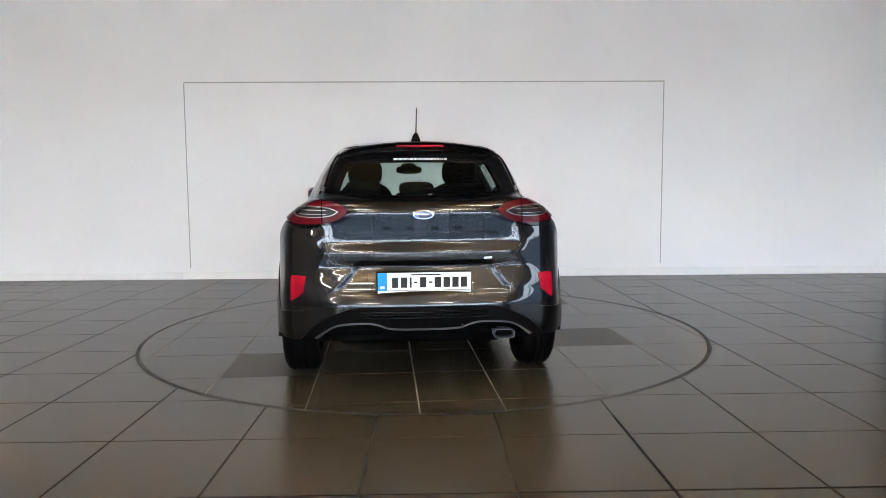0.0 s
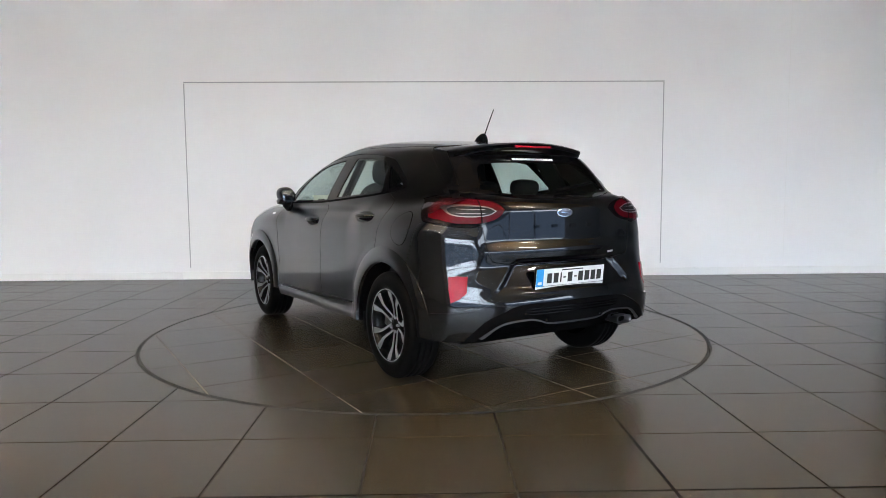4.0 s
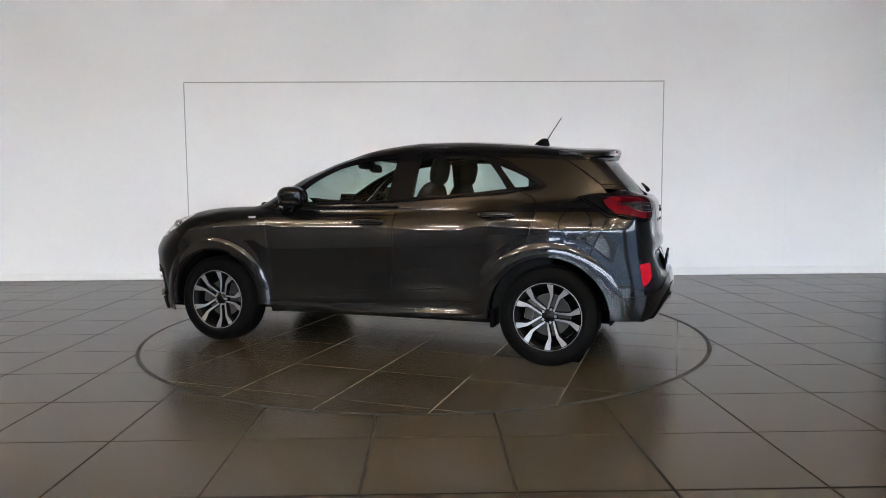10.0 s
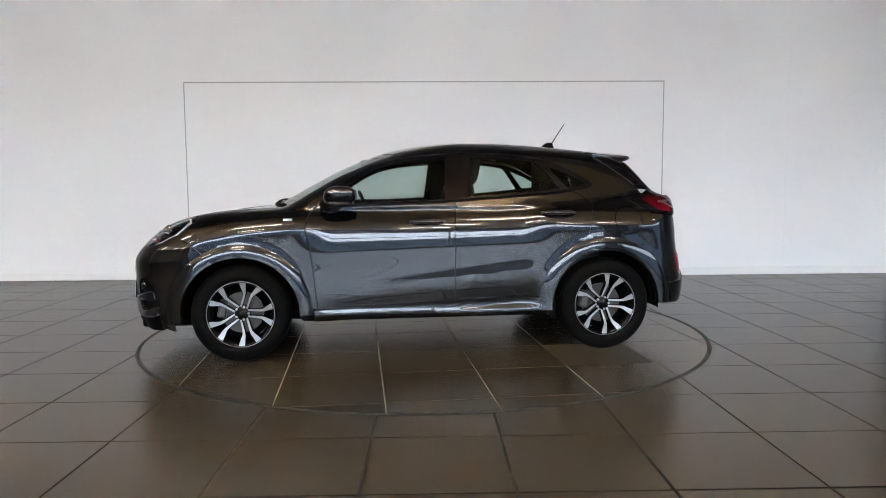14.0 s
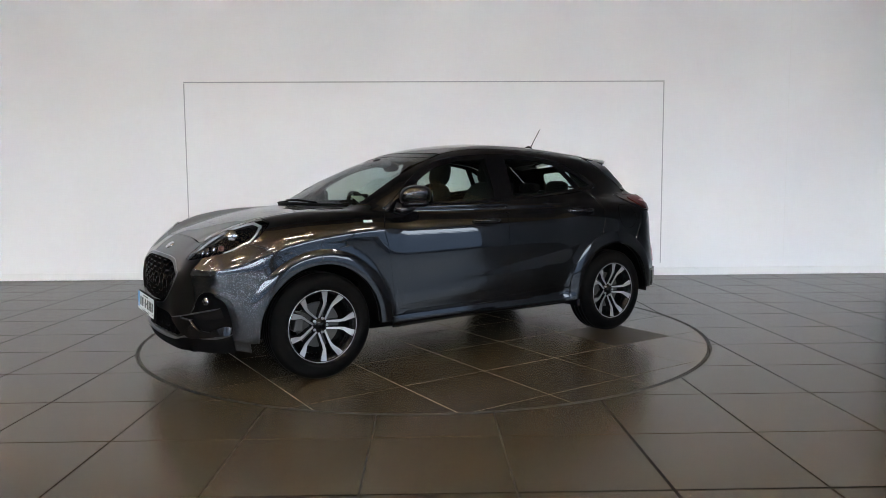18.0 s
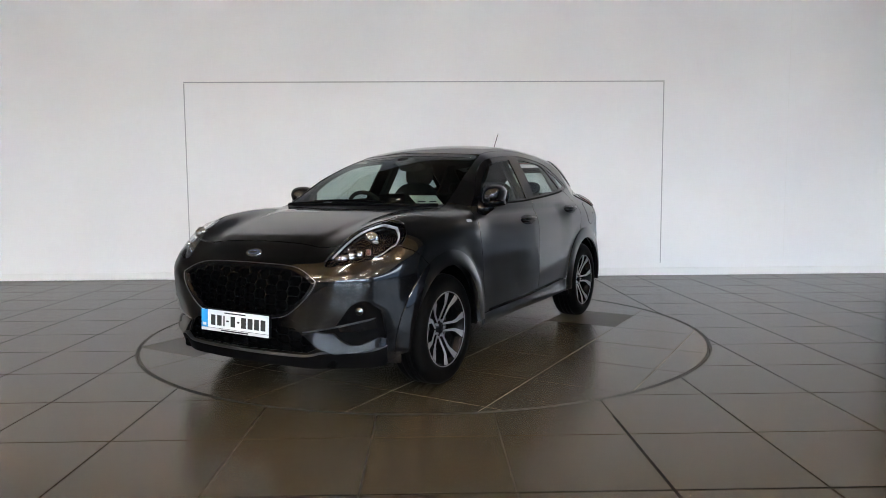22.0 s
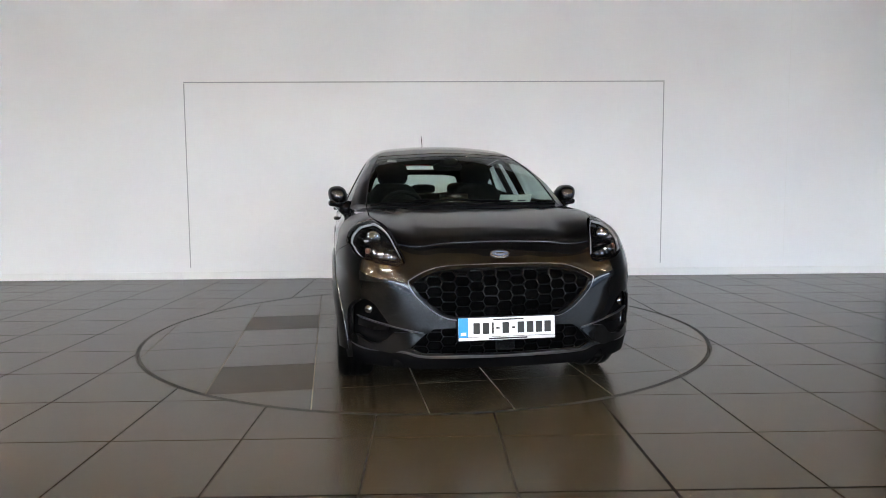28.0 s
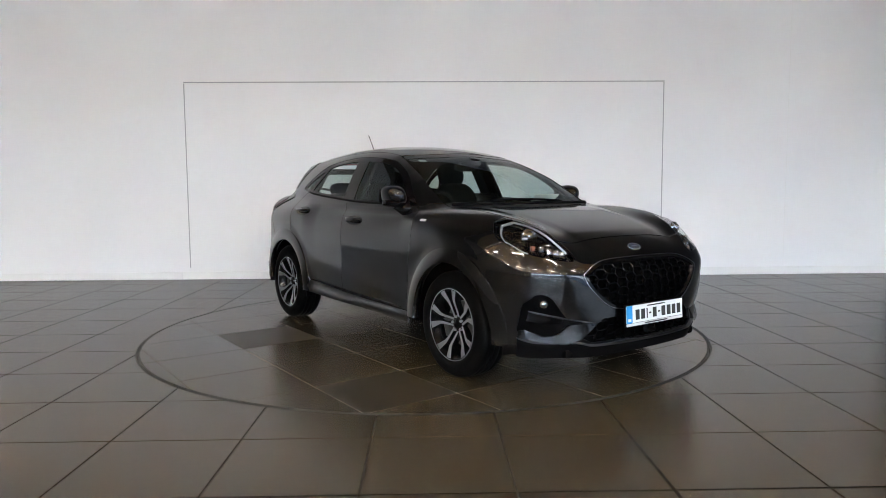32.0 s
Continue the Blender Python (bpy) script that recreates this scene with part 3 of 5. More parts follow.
def from_plan(q, dom):
    n = len(q)
    if dom == "roll":
        f = q[:, 1] / 0.8
        d = np.c_[np.zeros(n), np.cos(f), np.sin(f)]
        o = np.c_[q[:, 0], np.zeros(n), np.full(n, AXIS_Z)] + d * 1.35
    elif dom in ("front", "rear"):
        f, s, x0 = q[:, 0] / 0.95, (1 if dom == "front" else -1), (FRONT_X if dom == "front" else REAR_X)
        d = np.c_[s * np.cos(f), np.sin(f), np.zeros(n)]
        o = np.c_[np.full(n, x0), np.zeros(n), q[:, 1]] + d * 1.5
    else:
        d = np.tile((0.0, 0.0, 1.0), (n, 1))
        o = np.c_[q, np.full(n, 1.9)]
    return shoot(o, -d, 1.35 if dom != "top" else 1.5, 64)


def inset(q, by):
    """The closed plan outline q drawn in by a gap's half width."""
    area = 0.5 * np.sum(q[:, 0] * np.roll(q[:, 1], -1) - np.roll(q[:, 0], -1) * q[:, 1])
    if area < 0:
        q = q[::-1]
    e = np.roll(q, -1, 0) - q
    n = np.c_[-e[:, 1], e[:, 0]]
    n /= np.maximum(np.linalg.norm(n, axis=1, keepdims=True), 1e-9)
    m = n + np.roll(n, 1, 0)
    m /= np.maximum(np.linalg.norm(m, axis=1, keepdims=True), 1e-9)
    k = np.clip(1 / np.maximum(np.sum(m * n, 1, keepdims=True), 0.3), 1, 2)
    return q + m * by * k


def inside_many(p, loop):
    a, b = loop, np.roll(loop, -1, 0)
    hit = np.zeros(len(p), bool)
    for (ax, ay), (bx, by) in zip(a, b):
        if ay != by:
            hit ^= ((ay > p[:, 1]) != (by > p[:, 1])) & (p[:, 0] < (bx - ax) * (p[:, 1] - ay) / (by - ay) + ax)
    return hit


def panel(name, outline, dom, material, parent, label="", step=0.035, gap=0.0022, lift=0.0, deep=0.012, holes=(), sides=(1,)):
    """A sheet of the body inside a closed line, with turned-in edges; sides: 1 as drawn, -1 mirrored; lift: metres, or a function that gives rise and slope."""
    loops = [inset(to_plan(outline, dom), gap)] + [inset(to_plan(h, dom), -gap) for h in holes]
    lo, hi = loops[0].min(0), loops[0].max(0)
    gx, gy = np.meshgrid(np.arange(lo[0] + step / 2, hi[0], step), np.arange(lo[1] + step / 2, hi[1], step))
    grid = np.c_[gx.ravel(), gy.ravel()]
    ok = inside_many(grid, loops[0])
    for h in loops[1:]:
        ok &= ~inside_many(grid, h)
    grid = grid[ok]
    rim = np.vstack(loops)
    if len(grid):
        dist = np.min(np.linalg.norm(grid[:, None] - rim[None], axis=2), axis=1)
        grid = grid[dist > step * 0.45]
    pts, edges = [Vector(v) for v in rim] + [Vector(v) for v in grid], []
    n0 = 0
    for lp in loops:
        edges += [(n0 + i, n0 + (i + 1) % len(lp)) for i in range(len(lp))]
        n0 += len(lp)
    v, _, fs, _, _, _ = delaunay_2d_cdt(pts, edges, [], 0, 1e-6)
    q = np.array([tuple(k) for k in v])
    cen = np.array([q[list(f)].mean(0) for f in fs])
    ok = inside_many(cen, loops[0])
    for h in loops[1:]:
        ok &= ~inside_many(cen, h)
    fs = [f for f, k in zip(fs, ok) if k]
    used = sorted({i for f in fs for i in f})
    ix = {k: i for i, k in enumerate(used)}
    fs = [tuple(ix[i] for i in f) for f in fs]
    p = from_plan(q[used], dom)
    nrm = body_normal(p)
    rise, lean = lift(p) if callable(lift) else (lift, 0.0)
    p = p + nrm * (rise[:, None] if callable(lift) else rise)
    nrm = nrm - lean
    nrm = nrm / np.linalg.norm(nrm, axis=1, keepdims=True)
    tri = np.array([f[:3] for f in fs])
    fn = np.cross(p[tri[:, 1]] - p[tri[:, 0]], p[tri[:, 2]] - p[tri[:, 0]])
    turn = np.sum(fn * nrm[tri[:, 0]], 1) < 0
    fs = [tuple(reversed(f)) if k else f for f, k in zip(fs, turn)]
    dirs = {(f[i], f[(i + 1) % len(f)]) for f in fs for i in range(len(f))}
    border = [(a, b) for a, b in dirs if (b, a) not in dirs]
    obs = []
    for s in sides:
        vs, ns, faces = [tuple(k) for k in p], [tuple(k) for k in nrm], list(fs)
        for a, b in border:
            n = len(vs)
            ia, ib = p[a] - nrm[a] * deep, p[b] - nrm[b] * deep
            out = np.cross(p[b] - p[a], nrm[a])
            out = out / max(np.linalg.norm(out), 1e-9)
            soft = out * 0.75 + nrm[a] * 0.66
            vs += [tuple(p[a]), tuple(p[b]), tuple(ib), tuple(ia)]
            ns += [tuple(soft), tuple(soft), tuple(out), tuple(out)]
            faces.append((n + 1, n, n + 3, n + 2))
        if s < 0:
            vs = [(x, -y, z) for x, y, z in vs]
            ns = [(x, -y, z) for x, y, z in ns]
            faces = [tuple(reversed(f)) for f in faces]
        ob = mesh_ob(name, vs, faces, material, None, label, smooth=True)
        ob.data.normals_split_custom_set_from_vertices(ns)
        attach(ob, parent if not isinstance(parent, dict) else parent[s])
        obs.append(ob)
    return obs


def attach(ob, parent):
    ob.parent = parent
    if parent is car:
        ob.location = (CAR_X, CAR_Y, 0)
    return ob


def cpart(name, bm, material, parent, label="", smooth=True):
    return attach(part(name, bm, material, None, label, smooth), parent)


def both(name, make, material, parent, label="", smooth=True):
    """The same small part on the left and, mirrored, on the right."""
    obs = {}
    for s in (1, -1):
        bm = make()
        if s < 0:
            bmesh.ops.transform(bm, verts=bm.verts, matrix=Matrix.Diagonal((1, -1, 1, 1)))
            bmesh.ops.reverse_faces(bm, faces=bm.faces)
        obs[s] = cpart(name, bm, material, parent[s] if isinstance(parent, dict) else parent, label, smooth)
    return obs


def lathe(profile, n=48):
    """A solid of revolution about y from (radius, y) pairs."""
    bm = bmesh.new()
    rows = []
    for i in range(n):
        c, s = math.cos(2 * math.pi * i / n), math.sin(2 * math.pi * i / n)
        rows.append([bm.verts.new((r * c, y, r * s)) for r, y in profile])
    for i in range(n):
        a, b = rows[i], rows[(i + 1) % n]
        for k in range(len(profile) - 1):
            bm.faces.new((a[k], a[k + 1], b[k + 1], b[k]))
    bmesh.ops.recalc_face_normals(bm, faces=bm.faces)
    return bm


def tube(points, r, n=8, closed=False):
    """A round bar along a line."""
    bm = bmesh.new()
    pts = [Vector(p) for p in points]
    rows = []
    m = len(pts)
    for i, p in enumerate(pts):
        d = (pts[(i + 1) % m] - pts[i - 1]) if closed or 0 < i < m - 1 else (pts[min(i + 1, m - 1)] - pts[max(i - 1, 0)])
        d.normalize()
        u = d.cross(Vector((0, 0, 1)) if abs(d.z) < 0.9 else Vector((1, 0, 0))).normalized()
        w = d.cross(u)
        rr = r[i] if isinstance(r, (list, tuple)) else r
        rows.append([bm.verts.new(p + (u * math.cos(2 * math.pi * k / n) + w * math.sin(2 * math.pi * k / n)) * rr) for k in range(n)])
    for i in range(m if closed else m - 1):
        a, b = rows[i], rows[(i + 1) % m]
        for k in range(n):
            bm.faces.new((a[k], a[(k + 1) % n], b[(k + 1) % n], b[k]))
    if not closed:
        bm.faces.new(rows[0])
        bm.faces.new(rows[-1])
    bmesh.ops.recalc_face_normals(bm, faces=bm.faces)
    return bm


def blob(center, radii, power=2.6, nu=28, nv=16, shape=None):
    """A rounded block; shape() bends it."""
    bm = bmesh.new()

    def sp(v, e):
        return math.copysign(abs(v) ** e, v)
    e = 2 / power
    rows = []
    for j in range(1, nv):
        lat = -math.pi / 2 + math.pi * j / nv
        row = []
        for i in range(nu):
            lon = 2 * math.pi * i / nu
            p = Vector((sp(math.cos(lat), e) * sp(math.cos(lon), e), sp(math.cos(lat), e) * sp(math.sin(lon), e), sp(math.sin(lat), e)))
            p = Vector((p.x * radii[0], p.y * radii[1], p.z * radii[2]))
            row.append(bm.verts.new((shape(p) if shape else p) + Vector(center)))
        rows.append(row)
    for a, b in zip(rows, rows[1:]):
        for i in range(nu):
            bm.faces.new((a[i], a[(i + 1) % nu], b[(i + 1) % nu], b[i]))
    bm.faces.new(rows[0][::-1])
    bm.faces.new(rows[-1])
    bmesh.ops.recalc_face_normals(bm, faces=bm.faces)
    return bm


def merge(*bms):
    """Several bmeshes as one."""
    out = bms[0]
    for b in bms[1:]:
        me = bpy.data.meshes.new("tmp")
        b.to_mesh(me)
        b.free()
        out.from_mesh(me)
        bpy.data.meshes.remove(me)
    return out


def moved(bm, m):
    bmesh.ops.transform(bm, verts=bm.verts, matrix=m)
    return bm


# ---- the car ----
car = tagged(new("car"), "dark grey metallic five-door crossover car on the turntable", "car")
car.location = TABLE

# lines on its left side
door_front = seg("S", [(0.80, 1.060), (0.850, 0.934), (0.829, 0.816), (0.802, 0.619), (0.78, 0.42), (0.774, 0.352)])
sill_front = seg("S", [(0.774, 0.352), (0.15, 0.360), (-0.187, 0.378)])
sill_rear = seg("S", [(-0.187, 0.378), (-0.55, 0.398), (-0.802, 0.405)])
pillar_b = seg("S", [(-0.211, 1.092), (-0.194, 0.925), (-0.188, 0.528), (-0.187, 0.378)])
belt_front = seg("S", [(0.80, 1.060), (0.72, 1.069), (0.143, 1.077), (-0.211, 1.092)])
belt_rear = seg("S", [(-0.211, 1.092), (-0.451, 1.110), (-0.849, 1.136), (-1.08, 1.160)])
door_rear = seg("S", [(-1.08, 1.160), (-1.165, 1.120), (-1.197, 1.080), (-1.203, 1.02), (-1.19, 0.956), (-1.150, 0.800)])
daylight = seg("S", [(0.80, 1.060), (0.70, 1.135), (0.552, 1.258), (0.347, 1.362), (0.144, 1.412), (-0.181, 1.440), (-0.467, 1.440), (-0.878, 1.396), (-1.085, 1.310),
                     (-1.22, 1.232), (-1.247, 1.205), (-1.215, 1.185), (-1.08, 1.160)])
screen_side = seg("T", [(0.96, 0.672), (0.75, 0.645), (0.5, 0.60), (0.30, 0.555), (0.20, 0.53)])
ditch = seg("T", [(0.20, 0.53), (-0.3, 0.535), (-0.8, 0.525), (-1.246, 0.475)])
tail_edge = np.vstack([ditch[-1:], seg("S", [(-1.30, 1.415), (-1.36, 1.375), (-1.47, 1.30), (-1.59, 1.21), (-1.655, 1.142)])])
lamp_tip = [(-1.655, 1.142), (-1.56, 1.141), (-1.46, 1.122)]
lamp_top = seg("S", lamp_tip)
lamp_low = seg("S", [(-1.46, 1.122), (-1.56, 1.062), (-1.665, 0.995)])
seam_rear = seg("S", [(-1.665, 0.995), (-1.62, 0.88), (-1.562, 0.752)])
RA = 0.497
body_side = join(screen_side, ditch, tail_edge, lamp_top, lamp_low, seam_rear, arc(AXR, RA, 122.5, 73), flip(door_rear), flip(daylight))
panel("side_panel", body_side, "roll", PAINT, car, "grey painted roof rail and rear quarter", sides=(1, -1), step=0.026)
doors = {}
for s, ob in zip((1, -1), panel("front_door", join(belt_front, pillar_b, flip(sill_front), flip(door_front)), "roll", PAINT, car, "grey painted front door", sides=(1, -1), step=0.024)):
    doors[s] = ob
rear_doors = dict(zip((1, -1), panel("rear_door", join(belt_rear, door_rear, arc(AXR, RA, 73, 9), flip(sill_rear), flip(pillar_b)), "roll", PAINT, car, "grey painted rear door", sides=(1, -1), step=0.024)))

# front lines
hood_side = seg("T", [(0.96, 0.672), (1.15, 0.672), (1.35, 0.680), (1.50, 0.682), (1.60, 0.665)])
lamp_inner = seg("T", [(1.60, 0.665), (1.69, 0.622), (1.79, 0.588), (1.905, 0.556)])
hood_edge = seg("T", [(1.910, 0.0), (1.911, 0.27), (1.918, 0.45), (1.905, 0.556)])
cowl = seg("T", [(1.125, 0.0), (1.11, 0.20), (1.06, 0.45), (0.96, 0.672)])
lamp_nose = seg("F", [(0.556, 0.878), (0.530, 0.815), (0.527, 0.785), (0.550, 0.770), (0.62, 0.776), (0.725, 0.800), (0.785, 0.828), (0.812, 0.872)])
lamp_back = join(lamp_nose[-1:], seg("S", [(1.70, 0.880), (1.64, 0.93), (1.575, 0.985)]), hood_side[-1:])
seam_front = join(lamp_nose[-1:], seg("S", [(1.65, 0.84), (1.59, 0.80), (1.528, 0.752)]))
FA = 0.485
panel("bonnet", join(whole(cowl), hood_side, lamp_inner, flip(whole(hood_edge)), flip(mirror(lamp_inner)), flip(mirror(hood_side))), "top", PAINT, car, "grey painted bonnet", gap=0.0038)
panel("front_wing", join(hood_side, flip(lamp_back), seam_front, arc(AXF, FA, 61, 176), flip(door_front[-3:]), flip(door_front)), "roll", PAINT, car, "grey painted front wing", sides=(1, -1), step=0.020)

grille_hole = whole(seg("F", [(0.0, 0.772), (0.28, 0.766), (0.40, 0.746), (0.490, 0.705), (0.508, 0.682), (0.47, 0.615), (0.36, 0.520), (0.25, 0.487), (0.0, 0.478)]))[1:]
intake_hole = whole(seg("F", [(0.0, 0.445), (0.38, 0.437), (0.425, 0.41), (0.50, 0.33), (0.44, 0.300), (0.0, 0.296)], smooth=False))[1:]
lip_line = np.vstack([arc(AXF, 0.45, -8, -14, 3), seg("F", [(0.80, 0.235), (0.70, 0.245), (0.55, 0.247), (0.3, 0.250), (0.0, 0.252)])])
bumper_half = np.vstack([hood_edge, lamp_nose[1:], seam_front[1:], arc(AXF, FA, 61, 2)[1:], lip_line])
pod = join(seg("F", [(0.52, 0.428), (0.60, 0.450), (0.648, 0.505), (0.692, 0.566), (0.745, 0.588), (0.792, 0.545), (0.803, 0.45), (0.795, 0.35), (0.71, 0.314), (0.60, 0.312), (0.535, 0.350)]))
panel("front_bumper", join(whole(bumper_half)), "front", PAINT, car, "grey painted front bumper", holes=(grille_hole, intake_hole, pod, mirror(pod)), gap=0.002, step=0.014)

# roof, glass and tail
screen_top = seg("T", [(0.295, 0.0), (0.285, 0.28), (0.20, 0.53)])
panel("windscreen", join(whole(cowl), screen_side, flip(whole(screen_top)), flip(mirror(screen_side))), "top", GLASS, car, "tinted windscreen", lift=-0.004, deep=0.004)
roof_end = seg("T", [(-1.46, 0.0), (-1.43, 0.25), (-1.36, 0.42), (-1.246, 0.475)])
panel("roof", join(whole(screen_top), ditch, flip(whole(roof_end)), flip(mirror(ditch))), "top", PAINT, car, "grey painted roof")
glass_low = seg("R", [(0.0, 1.113), (0.267, 1.122), (0.464, 1.146), (0.585, 1.168)])
glass_top = seg("R", [(0.0, 1.395), (0.25, 1.395), (0.40, 1.385)])
tail_glass_edge = tail_edge[tail_edge[:, 2] > 1.172]
tail_glass_edge = tail_glass_edge[tail_glass_edge[:, 2] < 1.385]
rear_glass = join(whole(glass_top), tail_glass_edge, flip(whole(glass_low)), flip(mirror(tail_glass_edge)))
panel("rear_window", rear_glass, "rear", GLASS, car, "tinted rear window", lift=-0.003, deep=0.004)
gate_side = seg("R", [(0.585, 1.168), (0.60, 1.10), (0.575, 0.99), (0.562, 0.94), (0.549, 0.849), (0.522, 0.778), (0.49, 0.760)])
gate_low = seg("R", [(0.0, 0.737), (0.27, 0.740), (0.40, 0.748), (0.49, 0.760)])
tailgate = panel("tailgate", join(whole(glass_low), gate_side, flip(whole(gate_low)), flip(mirror(gate_side))), "rear", PAINT, car, "grey painted tailgate", step=0.017)[0]
lamp_foot = join(gate_side[(gate_side[:, 2] < 0.975)][:1], seg("R", [(0.60, 0.963), (0.70, 0.965), (0.76, 0.975)]), seam_rear[:1])
panel("lamp_surround", join(np.vstack([gate_side[:1], tail_edge[-1:], lamp_top[1:], lamp_low, flip(lamp_foot), flip(gate_side[(gate_side[:, 2] > 0.975)])])), "rear", GLOSS, car, "gloss black lamp surround", sides=(1, -1))
rear_low = np.vstack([arc(AXR, 0.44, 176, 180, 3), seg("R", [(0.82, 0.325), (0.72, 0.325), (0.64, 0.337), (0.495, 0.415), (0.337, 0.432), (0.181, 0.400), (0.0, 0.396)])])
rear_half = np.vstack([gate_low, flip(gate_side[gate_side[:, 2] < 0.975])[1:], lamp_foot[1:], seam_rear[1:], arc(AXR, RA, 122.5, 165)[1:], rear_low])
panel("rear_bumper", join(whole(rear_half)), "rear", PAINT, car, "grey painted rear bumper", step=0.013)

# window frames of the sides, black, with three panes
front_pane = seg("S", [(0.640, 1.098), (0.535, 1.215), (0.345, 1.327), (0.144, 1.380), (-0.148, 1.407)])
front_pane = join(front_pane, seg("S", [(-0.148, 1.407), (-0.135, 1.25), (-0.122, 1.110)]), seg("S", [(-0.122, 1.110), (0.25, 1.097), (0.640, 1.098)]))
rear_pane = join(seg("S", [(-0.335, 1.410), (-0.467, 1.409), (-0.70, 1.393), (-0.835, 1.370)]), seg("S", [(-0.835, 1.370), (-0.92, 1.27), (-0.985, 1.182)]),
                 seg("S", [(-0.985, 1.182), (-0.70, 1.152), (-0.300, 1.126)]), seg("S", [(-0.300, 1.126), (-0.335, 1.410)]))
quarter_pane = join(seg("S", [(-0.915, 1.345), (-1.075, 1.278), (-1.195, 1.208)]), seg("S", [(-1.195, 1.208), (-1.12, 1.196), (-1.045, 1.190)]), seg("S", [(-1.045, 1.190), (-0.915, 1.345)]))
frame_line = join(belt_front, belt_rear, flip(daylight))
panel("window_frame", frame_line, "roll", GLOSS, car, "gloss black side window frame", holes=(front_pane, rear_pane, quarter_pane), sides=(1, -1), lift=-0.003, gap=0.001)
for nm, line in (("front_side_window", front_pane), ("rear_side_window", rear_pane), ("quarter_window", quarter_pane)):
    panel(nm, line, "roll", GLASS, car, "tinted side window", sides=(1, -1), lift=-0.007, deep=0.003, gap=-0.002)
# shut line between the upper door frames
panel("belt_seal", join(seg("S", [(0.70, 1.080), (0.143, 1.088), (-0.211, 1.103), (-0.849, 1.147), (-1.05, 1.168)]), flip(seg("S", [(0.70, 1.068), (0.143, 1.074), (-0.211, 1.089), (-0.849, 1.133), (-1.06, 1.156)]))),
      "roll", SATIN, car, sides=(1, -1), lift=0.003, gap=0.0)

# arch mouldings, sills and lips
def flare(ax, r0, r1):
    """A moulding that swells towards the wheel opening."""
    def at(p):
        d = np.c_[p[:, 0] - ax, np.zeros(len(p)), p[:, 2] - AXZ]
        r = np.linalg.norm(d, axis=1)
        t = np.clip((r1 - r) / (r1 - r0), 0, 1)
        return 0.006 + 0.011 * np.sin(t * 1.9), (-0.011 * 1.9 * np.cos(t * 1.9) / (r1 - r0) / r)[:, None] * d
    return at


def shelf(p):
    """A blade that comes forward towards its lower edge."""
    return 0.004 + 0.20 * np.clip(0.42 - p[:, 2], 0, 0.2), np.tile((0.0, 0.0, -0.20), (len(p), 1))


for ax, r0, r1, a0, a1 in ((AXF, 0.398, FA + 0.004, -6, 181), (AXR, 0.404, RA + 0.004, -3, 179)):
    panel("arch_moulding", join(arc(ax, r1, a0, a1, 50), arc(ax, r0, a1, a0, 50)), "roll", PAINT, car, "grey painted wheel arch moulding", sides=(1, -1), lift=flare(ax, r0, r1), deep=0.05, gap=0.0, step=0.022)
sill_low = seg("S", [(0.80, 0.268), (0.152, 0.280), (-0.246, 0.283), (-0.646, 0.292), (-0.84, 0.298)])
panel("sill", join(seg("S", [(0.80, 0.350), (0.15, 0.358), (-0.187, 0.376), (-0.55, 0.396), (-0.82, 0.403)]), flip(sill_low)), "roll", PAINT, car, "grey painted sill", sides=(1, -1), lift=0.004, step=0.014)
panel("sill_strip", join(seg("S", [(0.70, 0.372), (0.15, 0.384), (-0.3, 0.402), (-0.62, 0.416), (-0.74, 0.415)]), flip(seg("S", [(0.72, 0.352), (0.15, 0.360), (-0.3, 0.380), (-0.62, 0.398), (-0.75, 0.402)]))), "roll", GLOSS, car, "gloss black strip along the doors",
      sides=(1, -1), lift=0.009, gap=0.0, step=0.012)
lip_top = seg("F", [(0.0, 0.284), (0.3, 0.285), (0.45, 0.290), (0.53, 0.308), (0.66, 0.312), (0.75, 0.318), (0.80, 0.338)])
lip_bot = seg("F", [(0.0, 0.222), (0.3, 0.220), (0.45, 0.218), (0.60, 0.222), (0.74, 0.224), (0.79, 0.228)])
panel("front_lip", join(whole(lip_top), flip(whole(lip_bot))), "front", SATIN, car, "black front lip", lift=0.012, deep=0.05)
panel("lip_trim", join(whole(lip_top + (0, 0, 0.004)), flip(whole(lip_top - (0, 0, 0.003)))), "front", SATIN_METAL, car, "thin bright lip trim", lift=0.015, deep=0.02, gap=0.0, step=0.02)

# grille: surround, honeycomb and backing
backing = whole(seg("F", [(0.0, 0.80), (0.45, 0.77), (0.58, 0.69), (0.52, 0.56), (0.40, 0.47), (0.0, 0.44)]))[1:]
panel("grille_backing", join(backing), "front", MATTE, car, lift=-0.045)
panel("intake_backing", whole(seg("F", [(0.0, 0.46), (0.45, 0.45), (0.56, 0.33), (0.45, 0.28), (0.0, 0.275)], smooth=False))[1:], "front", MATTE, car, lift=-0.035)


def shrink(line, k):
    c = np.array([0.0, 0.0, 0.5 * (line[:, 2].max() + line[:, 2].min())])
    q = line.copy()
    q[:, 1] *= k[0]
    q[:, 2] = c[2] + (q[:, 2] - c[2]) * k[1]
    return seg("F", q[:, 1:], smooth=False)


panel("grille_surround", grille_hole, "front", GLOSS, car, "gloss black grille surround", holes=(shrink(grille_hole, (0.955, 0.90)),), lift=0.002, deep=0.05, gap=0.0)
panel("grille_rim", shrink(grille_hole, (1.012, 1.022)), "front", SATIN_METAL, car, "thin dark chrome line round the grille", holes=(grille_hole,), lift=0.004, deep=0.01, gap=0.0)


